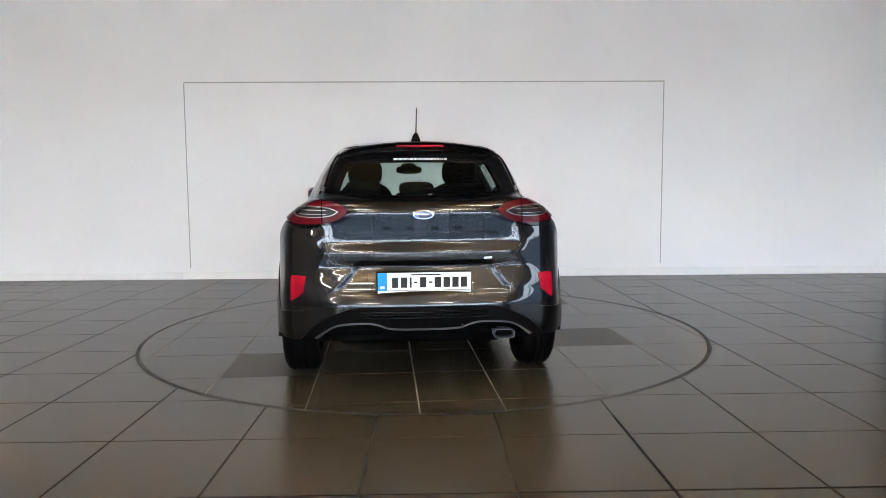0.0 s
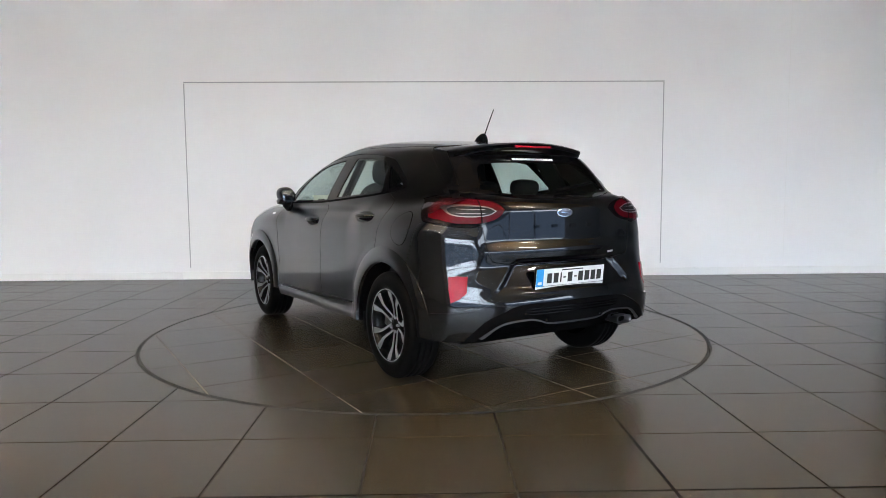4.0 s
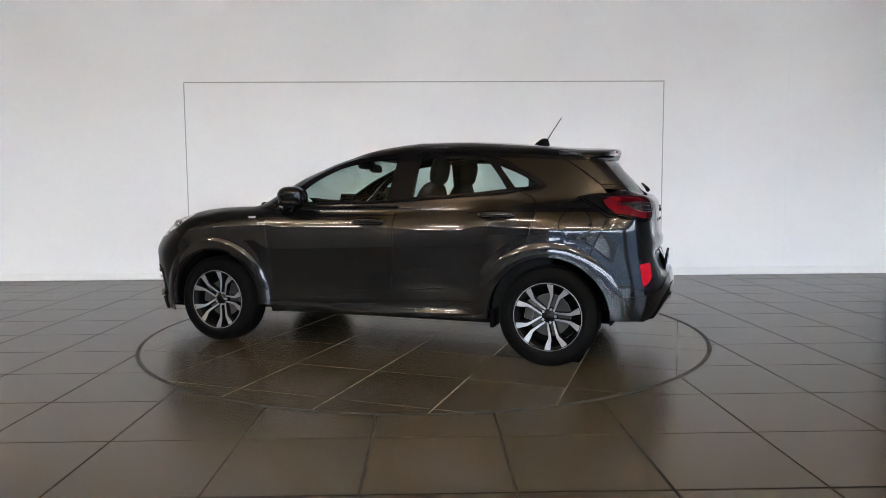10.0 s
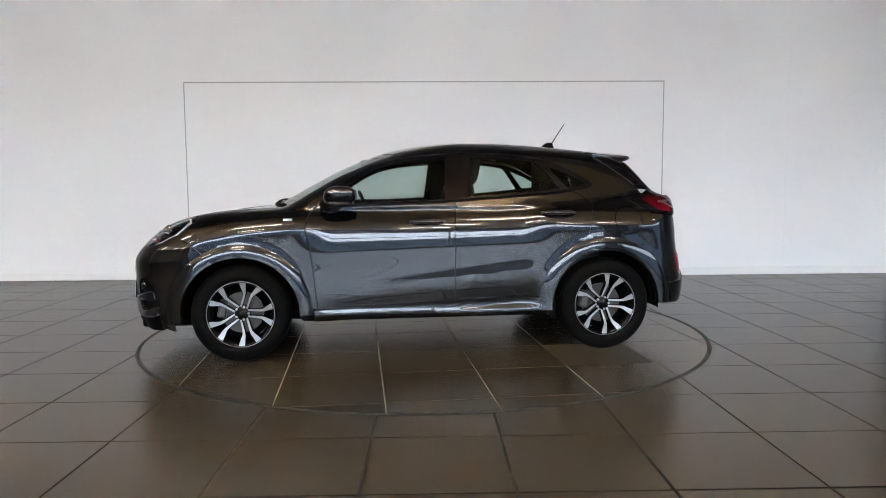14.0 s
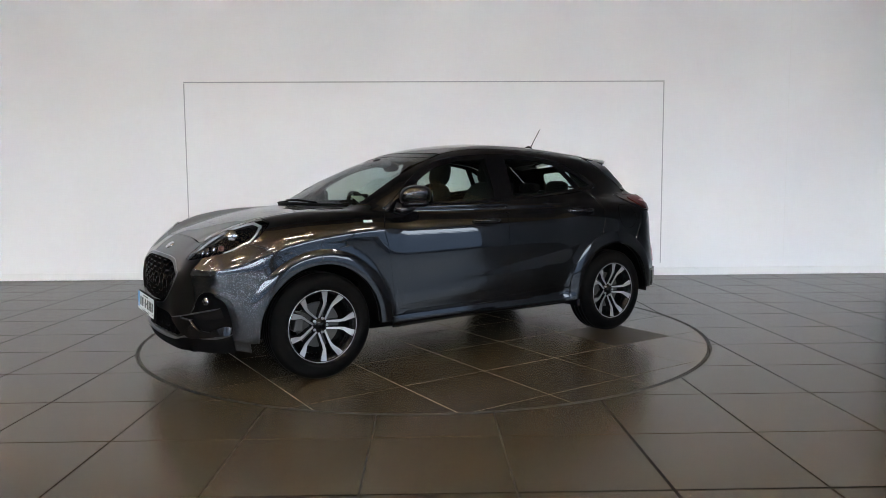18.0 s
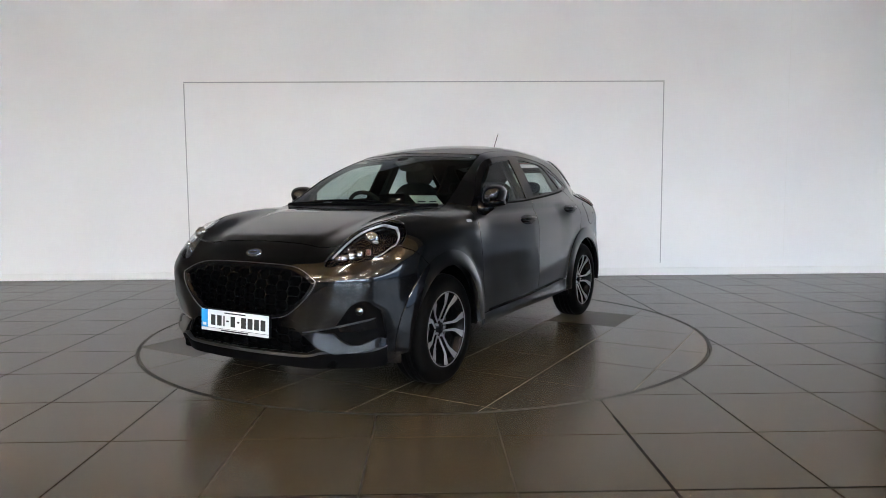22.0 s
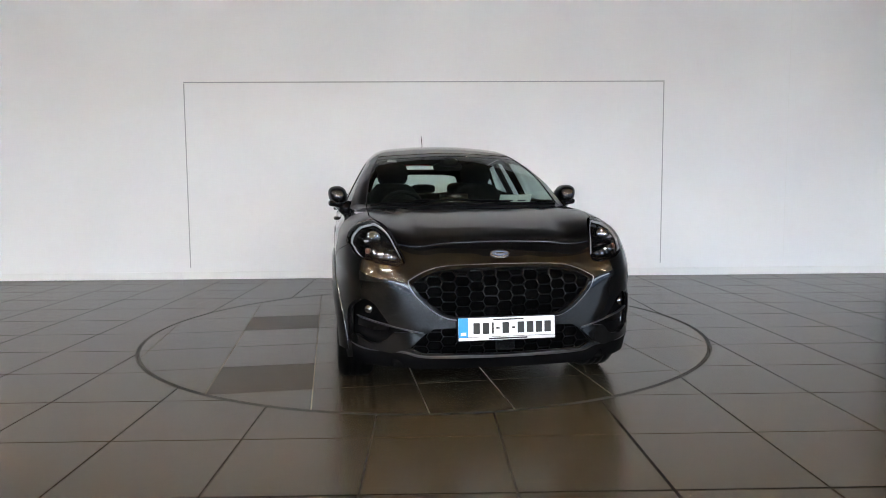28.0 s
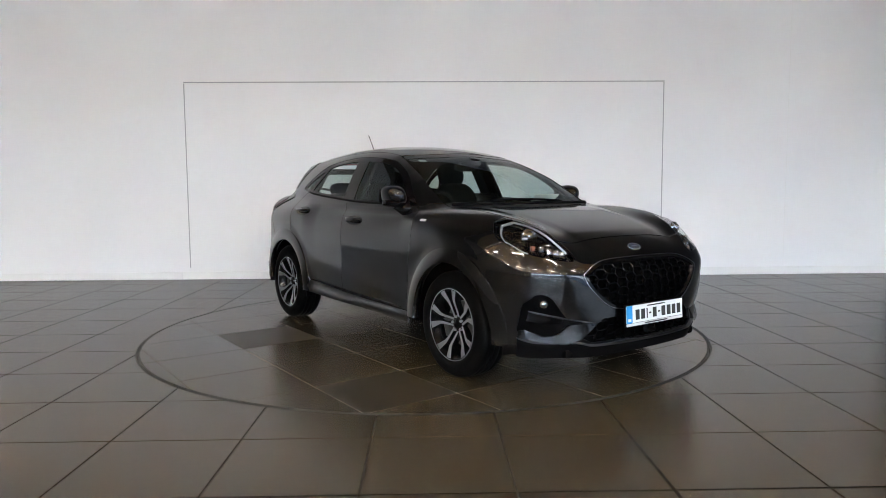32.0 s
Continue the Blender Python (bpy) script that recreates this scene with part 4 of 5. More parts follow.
def honeycomb(y0, y1, z0, z1, dy, dz, lift, bar, loop):
    """Bars of a flattened hexagon grille that follow the nose, inside a line."""
    quads_v, quads_f = [], []
    rows = int((z1 - z0) / dz) + 2
    lines = []
    for r in range(rows):
        for c in range(int((y1 - y0) / dy) + 2):
            yc, zc = y0 + c * dy + (dy / 2 if r % 2 else 0), z0 + r * dz
            w, h = dy * 0.5, dz
            lines += [((yc - w * 0.40, zc), (yc + w * 0.40, zc)), ((yc + w * 0.40, zc), (yc + w * 0.60, zc + h)), ((yc - w * 0.40, zc), (yc - w * 0.60, zc + h))]
    yz = np.array([[a, b] for a, b in lines])
    mid = yz.mean(1)
    yz = yz[inside_many(mid, loop[:, 1:])]
    flat = yz.reshape(-1, 2)
    p = seg("F", flat, smooth=False).reshape(-1, 2, 3)
    for (a, b) in p:
        d = (b - a) / max(np.linalg.norm(b - a), 1e-6)
        u = np.cross(d, (1, 0, 0))
        n = len(quads_v)
        for e in (a, b):
            f = e + np.array((lift, 0, 0))
            quads_v += [f + u * bar, f - u * bar, f - u * bar * 1.5 + (-0.03, 0, 0), f + u * bar * 1.5 + (-0.03, 0, 0)]
        quads_f += [(n, n + 1, n + 5, n + 4), (n + 1, n + 2, n + 6, n + 5), (n + 3, n, n + 4, n + 7)]
    return quads_v, quads_f


gv, gf = honeycomb(-0.60, 0.60, 0.478, 0.78, 0.150, 0.0262, -0.012, 0.0034, shrink(grille_hole, (0.96, 0.92)))
attach(mesh_ob("grille_mesh", gv, gf, GRILLE, None, "gloss black honeycomb grille"), car)
gv, gf = honeycomb(-0.60, 0.60, 0.290, 0.44, 0.150, 0.0262, -0.012, 0.0034, intake_hole)
attach(mesh_ob("intake_mesh", gv, gf, GRILLE, None, "gloss black lower honeycomb"), car)

# fog lamp pods and the painted blades beside the lower intake
panel("fog_pod", pod, "front", SATIN, car, "black recessed fog lamp pod", sides=(1, -1), lift=-0.026, gap=-0.01)
blade = join(poly("F", [(0.432, 0.410), (0.50, 0.420), (0.592, 0.412), (0.622, 0.376), (0.66, 0.354), (0.71, 0.352), (0.782, 0.388), (0.800, 0.380), (0.793, 0.340), (0.70, 0.320), (0.585, 0.306), (0.515, 0.334)]))
panel("bumper_blade", blade, "front", PAINT, car, "grey painted blade beside the intake", sides=(1, -1), lift=shelf, deep=0.03, gap=0)
panel("pod_step", join(poly("F", [(0.615, 0.452), (0.70, 0.472), (0.775, 0.490), (0.780, 0.435), (0.70, 0.418), (0.622, 0.420)])), "front", GLOSS, car, "gloss black step under the fog lamp", sides=(1, -1), lift=-0.010, deep=0.02, gap=0)
panel("pod_trim", join(seg("F", [(0.435, 0.420), (0.60, 0.452), (0.778, 0.496)]), flip(seg("F", [(0.435, 0.414), (0.60, 0.446), (0.778, 0.490)]))), "front", SATIN_METAL, car, "thin bright strip over the blade", sides=(1, -1), lift=0.006, gap=0, step=0.02)
panel("pod_frame", join(seg("F", [(0.775, 0.585), (0.815, 0.53), (0.822, 0.44), (0.812, 0.34), (0.74, 0.295)]), flip(seg("F", [(0.765, 0.575), (0.799, 0.525), (0.806, 0.44), (0.797, 0.350), (0.735, 0.308)]))),
      "front", GLOSS, car, "gloss black edge of the bumper corner", sides=(1, -1), lift=0.008, gap=0)
pf = shoot(np.array([[2.5, 0.715, 0.535]]), np.array([[-1.0, 0, 0]]), 1.6)
fog_at = Vector(pf[0])
both("fog_lamp", lambda: moved(lathe([(0.0, -0.012), (0.017, -0.010), (0.023, 0.0), (0.021, 0.011), (0.0, 0.013)], 24), Matrix.Translation(fog_at + Vector((-0.018, 0, 0))) @ pose(0, 0, 0, 0, 0, -65)), LAMP_CHROME, car, "round fog lamp")

# headlamps: dark housing, projectors, light guide, clear lens
hl_line = join(lamp_inner, lamp_nose, lamp_back)
housing = dict(zip((1, -1), panel("headlamp", hl_line, "front", GLOSS, car, "black headlamp housing", sides=(1, -1), lift=-0.030, deep=0.02, step=0.03)))
panel("lamp_lens", hl_line, "front", LENS, housing, "clear headlamp lens", sides=(1, -1), lift=0.0, deep=0.004, step=0.03)


def lamp_yz(scale, mid, line):
    q = line[:, 1:].copy()
    return mid + (q - mid) * scale


mid_yz = np.array((0.665, 0.885))
for nm, m, k0, k1, a, b in (("light_guide", LED_WHITE, 0.915, 0.892, 0.70, 1.36),):
    o_line = seg("F", lamp_yz(k0, mid_yz, hl_line), smooth=False)
    i_line = seg("F", lamp_yz(k1, mid_yz, hl_line), smooth=False)
    n = len(hl_line)
    o_line, i_line = np.roll(o_line, -int(a * n), 0), np.roll(i_line, -int(a * n), 0)
    s0, s1 = 0, int((b - a) * n)
    panel(nm, np.vstack([o_line[s0:s1], i_line[s0:s1][::-1]]), "front", m, housing, "white curved light guide", sides=(1, -1), lift=-0.012, deep=0.012, gap=0, step=0.02)


def on_nose(y, z, lift):
    p = shoot(np.array([[2.5, y, z]]), np.array([[-1.0, 0, 0]]), 1.6)
    return Vector((p + body_normal(p) * lift)[0])


def projector(y, z, r):
    return lambda: moved(lathe([(0.0, 0.030), (r * 0.5, 0.026), (r * 0.85, 0.012), (r * 0.95, 0.0), (r * 1.15, 0.004), (r * 1.2, -0.02)], 28), Matrix.Translation(on_nose(y, z, -0.024)) @ pose(0, 0, 0, 0, 0, -70))


both("projector", projector(0.690, 0.925, 0.034), LAMP_CHROME, housing, "round glass projector")
def reflector_cell(y, z, w, h):
    def make():
        bm = box_bm(-0.016, 0.012, -w / 2, w / 2, -h / 2, h / 2, 0.006, 2)
        return moved(bm, Matrix.Translation(on_nose(y, z, -0.020)) @ pose(0, 0, 0, 0, -14, 28))
    return make


for y, z, w, h in ((0.580, 0.820, 0.030, 0.026), (0.614, 0.826, 0.032, 0.034), (0.650, 0.834, 0.032, 0.040), (0.684, 0.846, 0.028, 0.036), (0.632, 0.868, 0.050, 0.012), (0.600, 0.858, 0.034, 0.008)):
    both("reflector", reflector_cell(y, z, w, h), LAMP_CHROME, housing, "bright lamp reflector")
both("indicator", reflector_cell(0.722, 0.852, 0.024, 0.030), AMBER, housing, "amber side reflector")
for y, z, w, h in ((0.725, 0.905, 0.03, 0.010),):
    both("lamp_strip", reflector_cell(y, z, w, h), LED_WHITE, housing, "bright inner strip")

# tail lamps
tl_top = seg("R", [(0.372, 1.058), (0.42, 1.090), (0.52, 1.112), (0.62, 1.122), (0.66, 1.124)])
tl_line = join(tl_top, seg("S", [(-1.70, 1.128), (-1.60, 1.128), (-1.50, 1.118)]), seg("S", [(-1.50, 1.118), (-1.58, 1.070), (-1.68, 1.012)]),
               seg("R", [(0.775, 0.988), (0.70, 0.975), (0.60, 0.970), (0.50, 0.985), (0.43, 1.012), (0.372, 1.058)]))
tail_lamp = dict(zip((1, -1), panel("tail_lamp", tl_line, "rear", GLOSS, car, "dark tail lamp body", sides=(1, -1), lift=0.006, deep=0.02, gap=0)))
red_out = join(seg("R", [(0.425, 1.058), (0.47, 1.092), (0.56, 1.110), (0.66, 1.117)]), seg("S", [(-1.73, 1.116), (-1.67, 1.110), (-1.625, 1.094)]), seg("S", [(-1.625, 1.094), (-1.66, 1.054), (-1.72, 1.014)]),
               seg("R", [(0.750, 0.997), (0.70, 0.985), (0.60, 0.983), (0.51, 0.997), (0.455, 1.024), (0.425, 1.058)]))
grey_in = join(seg("R", [(0.475, 1.052), (0.53, 1.074), (0.62, 1.083), (0.69, 1.082), (0.728, 1.066), (0.733, 1.040), (0.70, 1.024), (0.60, 1.019), (0.52, 1.029), (0.475, 1.052)]))
glow_in = seg("R", tuple((0.60 + (y - 0.60) * 0.93, 1.05 + (z - 1.05) * 0.82) for _, y, z in grey_in), smooth=False)
panel("red_lens", red_out, "rear", RED_LENS, tail_lamp, "dark red light band", sides=(1, -1), lift=0.010, deep=0.012, gap=0, holes=(grey_in,), step=0.02)
panel("lamp_strip", grey_in, "rear", SATIN_METAL, tail_lamp, "thin bright edge of the inner lens", sides=(1, -1), lift=0.011, deep=0.012, gap=0, holes=(glow_in,), step=0.02)
panel("grey_lens", glow_in, "rear", SMOKE_LENS, tail_lamp, "smoked clear inner lens", sides=(1, -1), lift=0.007, deep=0.012, gap=-0.001, step=0.02)
for zz, y0, y1 in ((1.062, 0.54, 0.69), (1.040, 0.54, 0.70)):
    panel("lamp_rib", join(seg("R", [(y0, zz), (y1, zz + 0.002)]), flip(seg("R", [(y0, zz - 0.004), (y1, zz - 0.002)]))), "rear", SATIN_METAL, tail_lamp, "bright rib in the tail lamp", sides=(1, -1), lift=0.009, deep=0.003, gap=0, step=0.02)
panel("lamp_seam", poly("R", [(0.569, 1.118), (0.575, 1.118), (0.572, 0.982), (0.566, 0.982)], 6), "rear", MATTE, tail_lamp, "dark seam across the lamp", sides=(1, -1), lift=0.0125, deep=0.003, gap=0, step=0.03)
panel("reflector", join(poly("R", [(0.668, 0.692), (0.72, 0.694), (0.757, 0.690), (0.762, 0.62), (0.760, 0.545), (0.72, 0.568), (0.682, 0.602)])), "rear", RED_GLOW, car, "red corner reflector", sides=(1, -1), lift=0.003, deep=0.015, gap=0)

# lower rear: crease band, black diffuser with bright edge
band_top = np.vstack([seg("R", [(0.0, 0.578), (0.25, 0.578), (0.43, 0.569), (0.55, 0.537), (0.637, 0.510), (0.72, 0.494)]), seg("S", [(-1.88, 0.489), (-1.84, 0.486), (-1.79, 0.482)]), arc(AXR, 0.512, 164, 178, 8),
                      seg("S", [(-1.82, 0.332), (-1.86, 0.331)]), seg("R", [(0.76, 0.330), (0.73, 0.330), (0.70, 0.336)])])
band_low = seg("R", [(0.0, 0.530), (0.36, 0.525), (0.49, 0.490), (0.585, 0.446), (0.65, 0.390), (0.70, 0.336)])
panel("rear_band", join(whole(band_top), flip(whole(band_low))), "rear", PAINT, car, "raised grey band round the diffuser", lift=0.014, deep=0.016, gap=0, step=0.02)
panel("diffuser", join(whole(seg("R", [(0.0, 0.526), (0.36, 0.521), (0.49, 0.486), (0.585, 0.442), (0.65, 0.386), (0.695, 0.334)])), flip(whole(seg("R", [(0.0, 0.398), (0.181, 0.402), (0.26, 0.424), (0.337, 0.434), (0.495, 0.418), (0.58, 0.376), (0.640, 0.328)])))),
      "rear", SATIN, car, "black rear diffuser", lift=0.008, gap=0)
panel("diffuser_edge", join(whole(seg("R", [(0.0, 0.403), (0.181, 0.407), (0.26, 0.429), (0.337, 0.439), (0.495, 0.423), (0.62, 0.348)])), flip(whole(seg("R", [(0.0, 0.394), (0.181, 0.398), (0.26, 0.420), (0.337, 0.430), (0.495, 0.413), (0.60, 0.342)])))),
      "rear", SATIN_METAL, car, "thin bright edge of the diffuser", lift=0.014, gap=0, step=0.02)
for z in (0.500, 0.484, 0.468):
    panel("rib", join(whole(seg("R", [(0.0, z), (0.36, z)])), flip(whole(seg("R", [(0.0, z - 0.006), (0.36, z - 0.006)])))), "rear", GLOSS, car, lift=0.016, gap=0, step=0.03)

# under the skin: dark inner shell below the waist, wheel housings, floor
shell_x = np.arange(-1.93, 2.02, 0.05)
shell_f = np.radians(np.linspace(-34, 25, 22))
gx, gf_ = np.meshgrid(shell_x, shell_f, indexing="ij")
sp_ = from_plan(np.c_[gx.ravel(), 0.8 * gf_.ravel()], "roll")
sp_ = sp_ - body_normal(sp_) * 0.03
rr_ = np.minimum(np.hypot(sp_[:, 0] - AXF, sp_[:, 2] - AXZ), np.hypot(sp_[:, 0] - AXR, sp_[:, 2] - AXZ))
keep_ = (rr_ > 0.42) & (sp_[:, 2] < 1.05) & (sp_[:, 2] > np.where(sp_[:, 0] < -1.5, 0.37, 0.31))
nf_ = len(shell_f)
for s in (1, -1):
    fs_ = []
    for i in range(len(shell_x) - 1):
        for j in range(nf_ - 1):
            q = (i * nf_ + j, (i + 1) * nf_ + j, (i + 1) * nf_ + j + 1, i * nf_ + j + 1)
            if all(keep_[k] for k in q):
                fs_.append(q)
    attach(mesh_ob("inner_shell", [(x, s * y, z) for x, y, z in sp_], fs_, MATTE, None), car)


def well(ax):
    def make():
        bm = bmesh.new()
        n, rows = 26, []
        for i in range(n + 1):
            a = math.radians(-4 + 188 * i / n)
            rows.append([bm.verts.new((ax + r * math.cos(a), y, AXZ + r * math.sin(a))) for r, y in ((0.402, 0.865), (0.415, 0.80), (0.42, 0.52))])
        for a, b in zip(rows, rows[1:]):
            for k in range(2):
                bm.faces.new((a[k], b[k], b[k + 1], a[k + 1]))
        bm.faces.new([r[2] for r in rows])
        return bm
    return make


both("wheel_housing", well(AXF), MATTE, car)
both("wheel_housing", well(AXR), MATTE, car)
cpart("underbody", merge(box_bm(-0.90, 0.90, -0.72, 0.72, 0.245, 0.31, 0.02), box_bm(1.62, 2.02, -0.60, 0.60, 0.215, 0.27, 0.02), box_bm(-1.93, -1.62, -0.56, 0.56, 0.34, 0.46, 0.03),
                         box_bm(-1.7, -0.85, -0.50, 0.50, 0.24, 0.40, 0.03), box_bm(0.85, 1.7, -0.50, 0.50, 0.22, 0.40, 0.03)), MATTE, car, "black underside", smooth=False)
both("mud_flap", lambda: box_bm(-0.93, -0.90, 0.68, 0.84, 0.24, 0.36, 0.006), SATIN, car)
cpart("rear_axle", tube([(-1.29, -0.62, 0.30), (-1.25, -0.3, 0.27), (-1.25, 0.3, 0.27), (-1.29, 0.62, 0.30)], 0.035), MATTE, car)
cpart("exhaust_pipe", tube([(-0.6, -0.2, 0.25), (-1.4, -0.25, 0.26), (-1.75, -0.42, 0.33), (-1.93, -0.45, 0.355)], 0.028), IRON, car)


def tailpipe():
    bm, rows = bmesh.new(), []
    for x, k in ((-1.90, 0.9), (-2.015, 1.0), (-2.02, 0.97), (-2.018, 0.86), (-1.94, 0.82)):
        rows.append([bm.verts.new((x, -0.455 + k * 0.062 * math.copysign(abs(math.cos(a)) ** 0.55, math.cos(a)), 0.352 + k * 0.028 * math.copysign(abs(math.sin(a)) ** 0.55, math.sin(a)))) for a in [2 * math.pi * i / 32 for i in range(32)]])
    for a, b in zip(rows, rows[1:]):
        for i in range(32):
            bm.faces.new((a[i], a[(i + 1) % 32], b[(i + 1) % 32], b[i]))
    bmesh.ops.recalc_face_normals(bm, faces=bm.faces)
    return bm


pipe = cpart("tailpipe", tailpipe(), SATIN_METAL, car, "bright oval tailpipe")
# black plug that stands for the darkness inside the open pipe
part("bore", box_bm(-1.965, -1.955, -0.51, -0.40, 0.322, 0.382, 0.004), MATTE, pipe, "black plug for the shade inside the tailpipe")

# roof spoiler with brake lamp, aerial
sp_rows = []
bm = bmesh.new()
for i in range(25):
    y = -0.50 + i * (1.0 / 24)
    e = abs(y) / 0.50
    x0, x1 = -1.40 + 0.10 * e ** 2, -1.675 + 0.05 * e ** 2 + 0.10 * max(0, e - 0.86) / 0.14
    zt = float(roof_z(np.array([x0]))[0]) - 0.075 * (abs(y) / 0.6) ** 2
    ze = 1.462 - 0.055 * e ** 2 - 0.012 * max(0, e - 0.86) / 0.14
    sp_rows.append([bm.verts.new(p) for p in ((x0, y, zt + 0.004), ((x0 + x1) / 2, y, (zt + ze) / 2 + 0.004), (x1 + 0.012, y, ze + 0.004), (x1, y, ze - 0.004), (x1 + 0.012, y, ze - 0.022), (x1 + 0.07, y, ze - 0.038), (x0 - 0.02, y, zt - 0.05))])
for a, b in zip(sp_rows, sp_rows[1:]):
    for k in range(6):
        bm.faces.new((a[k], a[k + 1], b[k + 1], b[k]))
bm.faces.new(sp_rows[0])
bm.faces.new(sp_rows[-1])
bmesh.ops.recalc_face_normals(bm, faces=bm.faces)
spoiler = cpart("roof_spoiler", bm, PAINT, car, "grey painted roof spoiler")
spoiler.data.set_sharp_from_angle(angle=radians(40))
part("brake_lamp", box_bm(-1.668, -1.655, -0.145, 0.145, 1.432, 1.446, 0.004), RED_GLOW, spoiler, "high red brake lamp")
fin_line = tail_edge[(tail_edge[:, 2] < 1.43) & (tail_edge[:, 2] > 1.20)]
panel("spoiler_fin", join(np.vstack([fin_line, flip(seg("R", np.c_[fin_line[:, 1] - 0.030, fin_line[:, 2] - 0.004], smooth=False))])), "rear", PAINT, car, "grey painted fin beside the rear window", sides=(1, -1), lift=0.006)
aerial = cpart("aerial", moved(blob((0, 0, 0), (0.062, 0.031, 0.052), 3.0, shape=lambda p: Vector(((p.x + 0.02) * (1 - 9 * max(p.z, 0)) - 0.02 - 0.25 * max(p.z, 0), p.y * (1 - 9 * max(p.z, 0)), p.z))), Matrix.Translation((-1.085, 0, 1.512))), SATIN, car, "black roof aerial foot")
part("rod", tube([(-1.115, 0, 1.53), (-1.165, 0, 1.61), (-1.235, 0, 1.715)], [0.0045, 0.0035, 0.003]), SATIN, aerial, "thin black aerial rod")

# wheels
TYRE = [(0.222, -0.095), (0.232, -0.108), (0.262, -0.112), (0.300, -0.106), (0.322, -0.090), (0.333, -0.072), (0.335, -0.046), (0.329, -0.043), (0.329, -0.036), (0.335, -0.033), (0.3355, -0.004), (0.329, -0.002),
        (0.329, 0.006), (0.3355, 0.009), (0.335, 0.034), (0.329, 0.037), (0.329, 0.044), (0.335, 0.047), (0.333, 0.073), (0.322, 0.092), (0.300, 0.107), (0.262, 0.112), (0.246, 0.110), (0.236, 0.105), (0.229, 0.096), (0.224, 0.08)]
RIM = [(0.219, 0.098), (0.225, 0.094), (0.225, 0.088), (0.214, 0.084), (0.206, 0.076), (0.198, 0.04), (0.192, 0.0), (0.192, -0.09)]


def spoke(k, side):
    """One arm of a twin spoke, machined face on a black body."""
    base = math.radians(72 * k + 110)
    line = []
    for r, off, w, y in ((0.042, 30.0, 0.0065, 0.044), (0.085, 15.5, 0.0075, 0.056), (0.125, 11.0, 0.0085, 0.068), (0.152, 10.6, 0.0115, 0.077), (0.182, 13.6, 0.0175, 0.085), (0.2205, 15.8, 0.0240, 0.0935)):
        line.append((r, base + side * math.radians(off), w, y))
    return line


def spoke_bm(k, side, face):
    bm = bmesh.new()
    rows = []
    ln = spoke(k, side)
    for i, (r, a, w, y) in enumerate(ln):
        p = Vector((r * math.cos(a), 0, r * math.sin(a)))
        r2, a2 = ln[min(i + 1, 5)][:2]
        r1, a1 = ln[max(i - 1, 0)][:2]
        d = Vector((r2 * math.cos(a2) - r1 * math.cos(a1), 0, r2 * math.sin(a2) - r1 * math.sin(a1))).normalized()
        u = Vector((-d.z, 0, d.x))
        w0, w1, y0, y1 = (w * 0.80, w * 0.90, y + 0.0015, y - 0.004) if face else (w, w * 1.35, y - 0.003, y - 0.045)
        rows.append([bm.verts.new(p + u * w0 + Vector((0, y0, 0))), bm.verts.new(p - u * w0 + Vector((0, y0, 0))), bm.verts.new(p - u * w1 + Vector((0, y1, 0))), bm.verts.new(p + u * w1 + Vector((0, y1, 0)))])
    for a, b in zip(rows, rows[1:]):
        for j in range(4):
            bm.faces.new((a[j], a[(j + 1) % 4], b[(j + 1) % 4], b[j]))
    bm.faces.new(rows[-1])
    bmesh.ops.recalc_face_normals(bm, faces=bm.faces)
    return bm


def wheel():
    w = new("wheel")
    w["label"] = "black and machined alloy wheel with a low tyre"
    part("tyre", lathe(TYRE, 72), RUBBER, w, "black rubber tyre", smooth=True)
    part("rim", lathe(RIM, 64), WHEEL_BLACK, w, "gloss black rim barrel", smooth=True)
    part("rim_lip", lathe([(0.2235, 0.1012), (0.2275, 0.1005), (0.2280, 0.097), (0.2235, 0.097)], 64), MACHINED, w, "bright machined rim edge", smooth=True)
    for k in range(5):
        for side in (1, -1):
            part("spoke", spoke_bm(k, side, False), WHEEL_BLACK, w, "gloss black spoke")
            part("spoke_face", spoke_bm(k, side, True), MACHINED, w, "bright machined spoke face")
    part("hub_cap", lathe([(0.0, 0.058), (0.024, 0.057), (0.030, 0.052), (0.048, 0.046), (0.058, 0.034), (0.058, 0.0)], 40), WHEEL_BLACK, w, "gloss black hub", smooth=True)
    for k in range(5):
        a = math.radians(72 * k + 38)
        part("wheel_nut", moved(lathe([(0.0, 0.016), (0.007, 0.015), (0.009, 0.010), (0.010, -0.01)], 6), Matrix.Translation((0.045 * math.cos(a), 0.044, 0.045 * math.sin(a)))), MACHINED, w)
    part("brake_disc", lathe([(0.05, 0.012), (0.142, 0.012), (0.142, -0.012), (0.05, -0.012)], 48), IRON, w, "grey brake disc", smooth=False)
    part("brake_caliper", moved(box_bm(-0.03, 0.03, -0.035, 0.04, -0.062, 0.062, 0.012), pose(0.13, 0, 0.03, 0, -12, 0)), IRON, w, "grey brake caliper")
    part("wheel_back", lathe([(0.0, -0.03), (0.19, -0.03)], 40), MATTE, w)
    return w


proto = wheel()
YW = 0.770
attach(proto, car)
proto.location = (AXF + CAR_X, YW + CAR_Y, 0.335)
for ax, s, turn in ((AXR, 1, 0), (AXF, -1, 31), (AXR, -1, 8)):
    copy_thing(proto, pose(ax + CAR_X, s * (YW - (0.016 if ax < 0 else 0)) + CAR_Y, 0.335, 0, turn, 0 if s > 0 else 180))

# dark reflection of the car's side put into the mirror's colour
DARK_MIRROR = mat("dark_reflection_mirror", (0.05, 0.055, 0.06), 0.03, 1.0, vary=0.02)
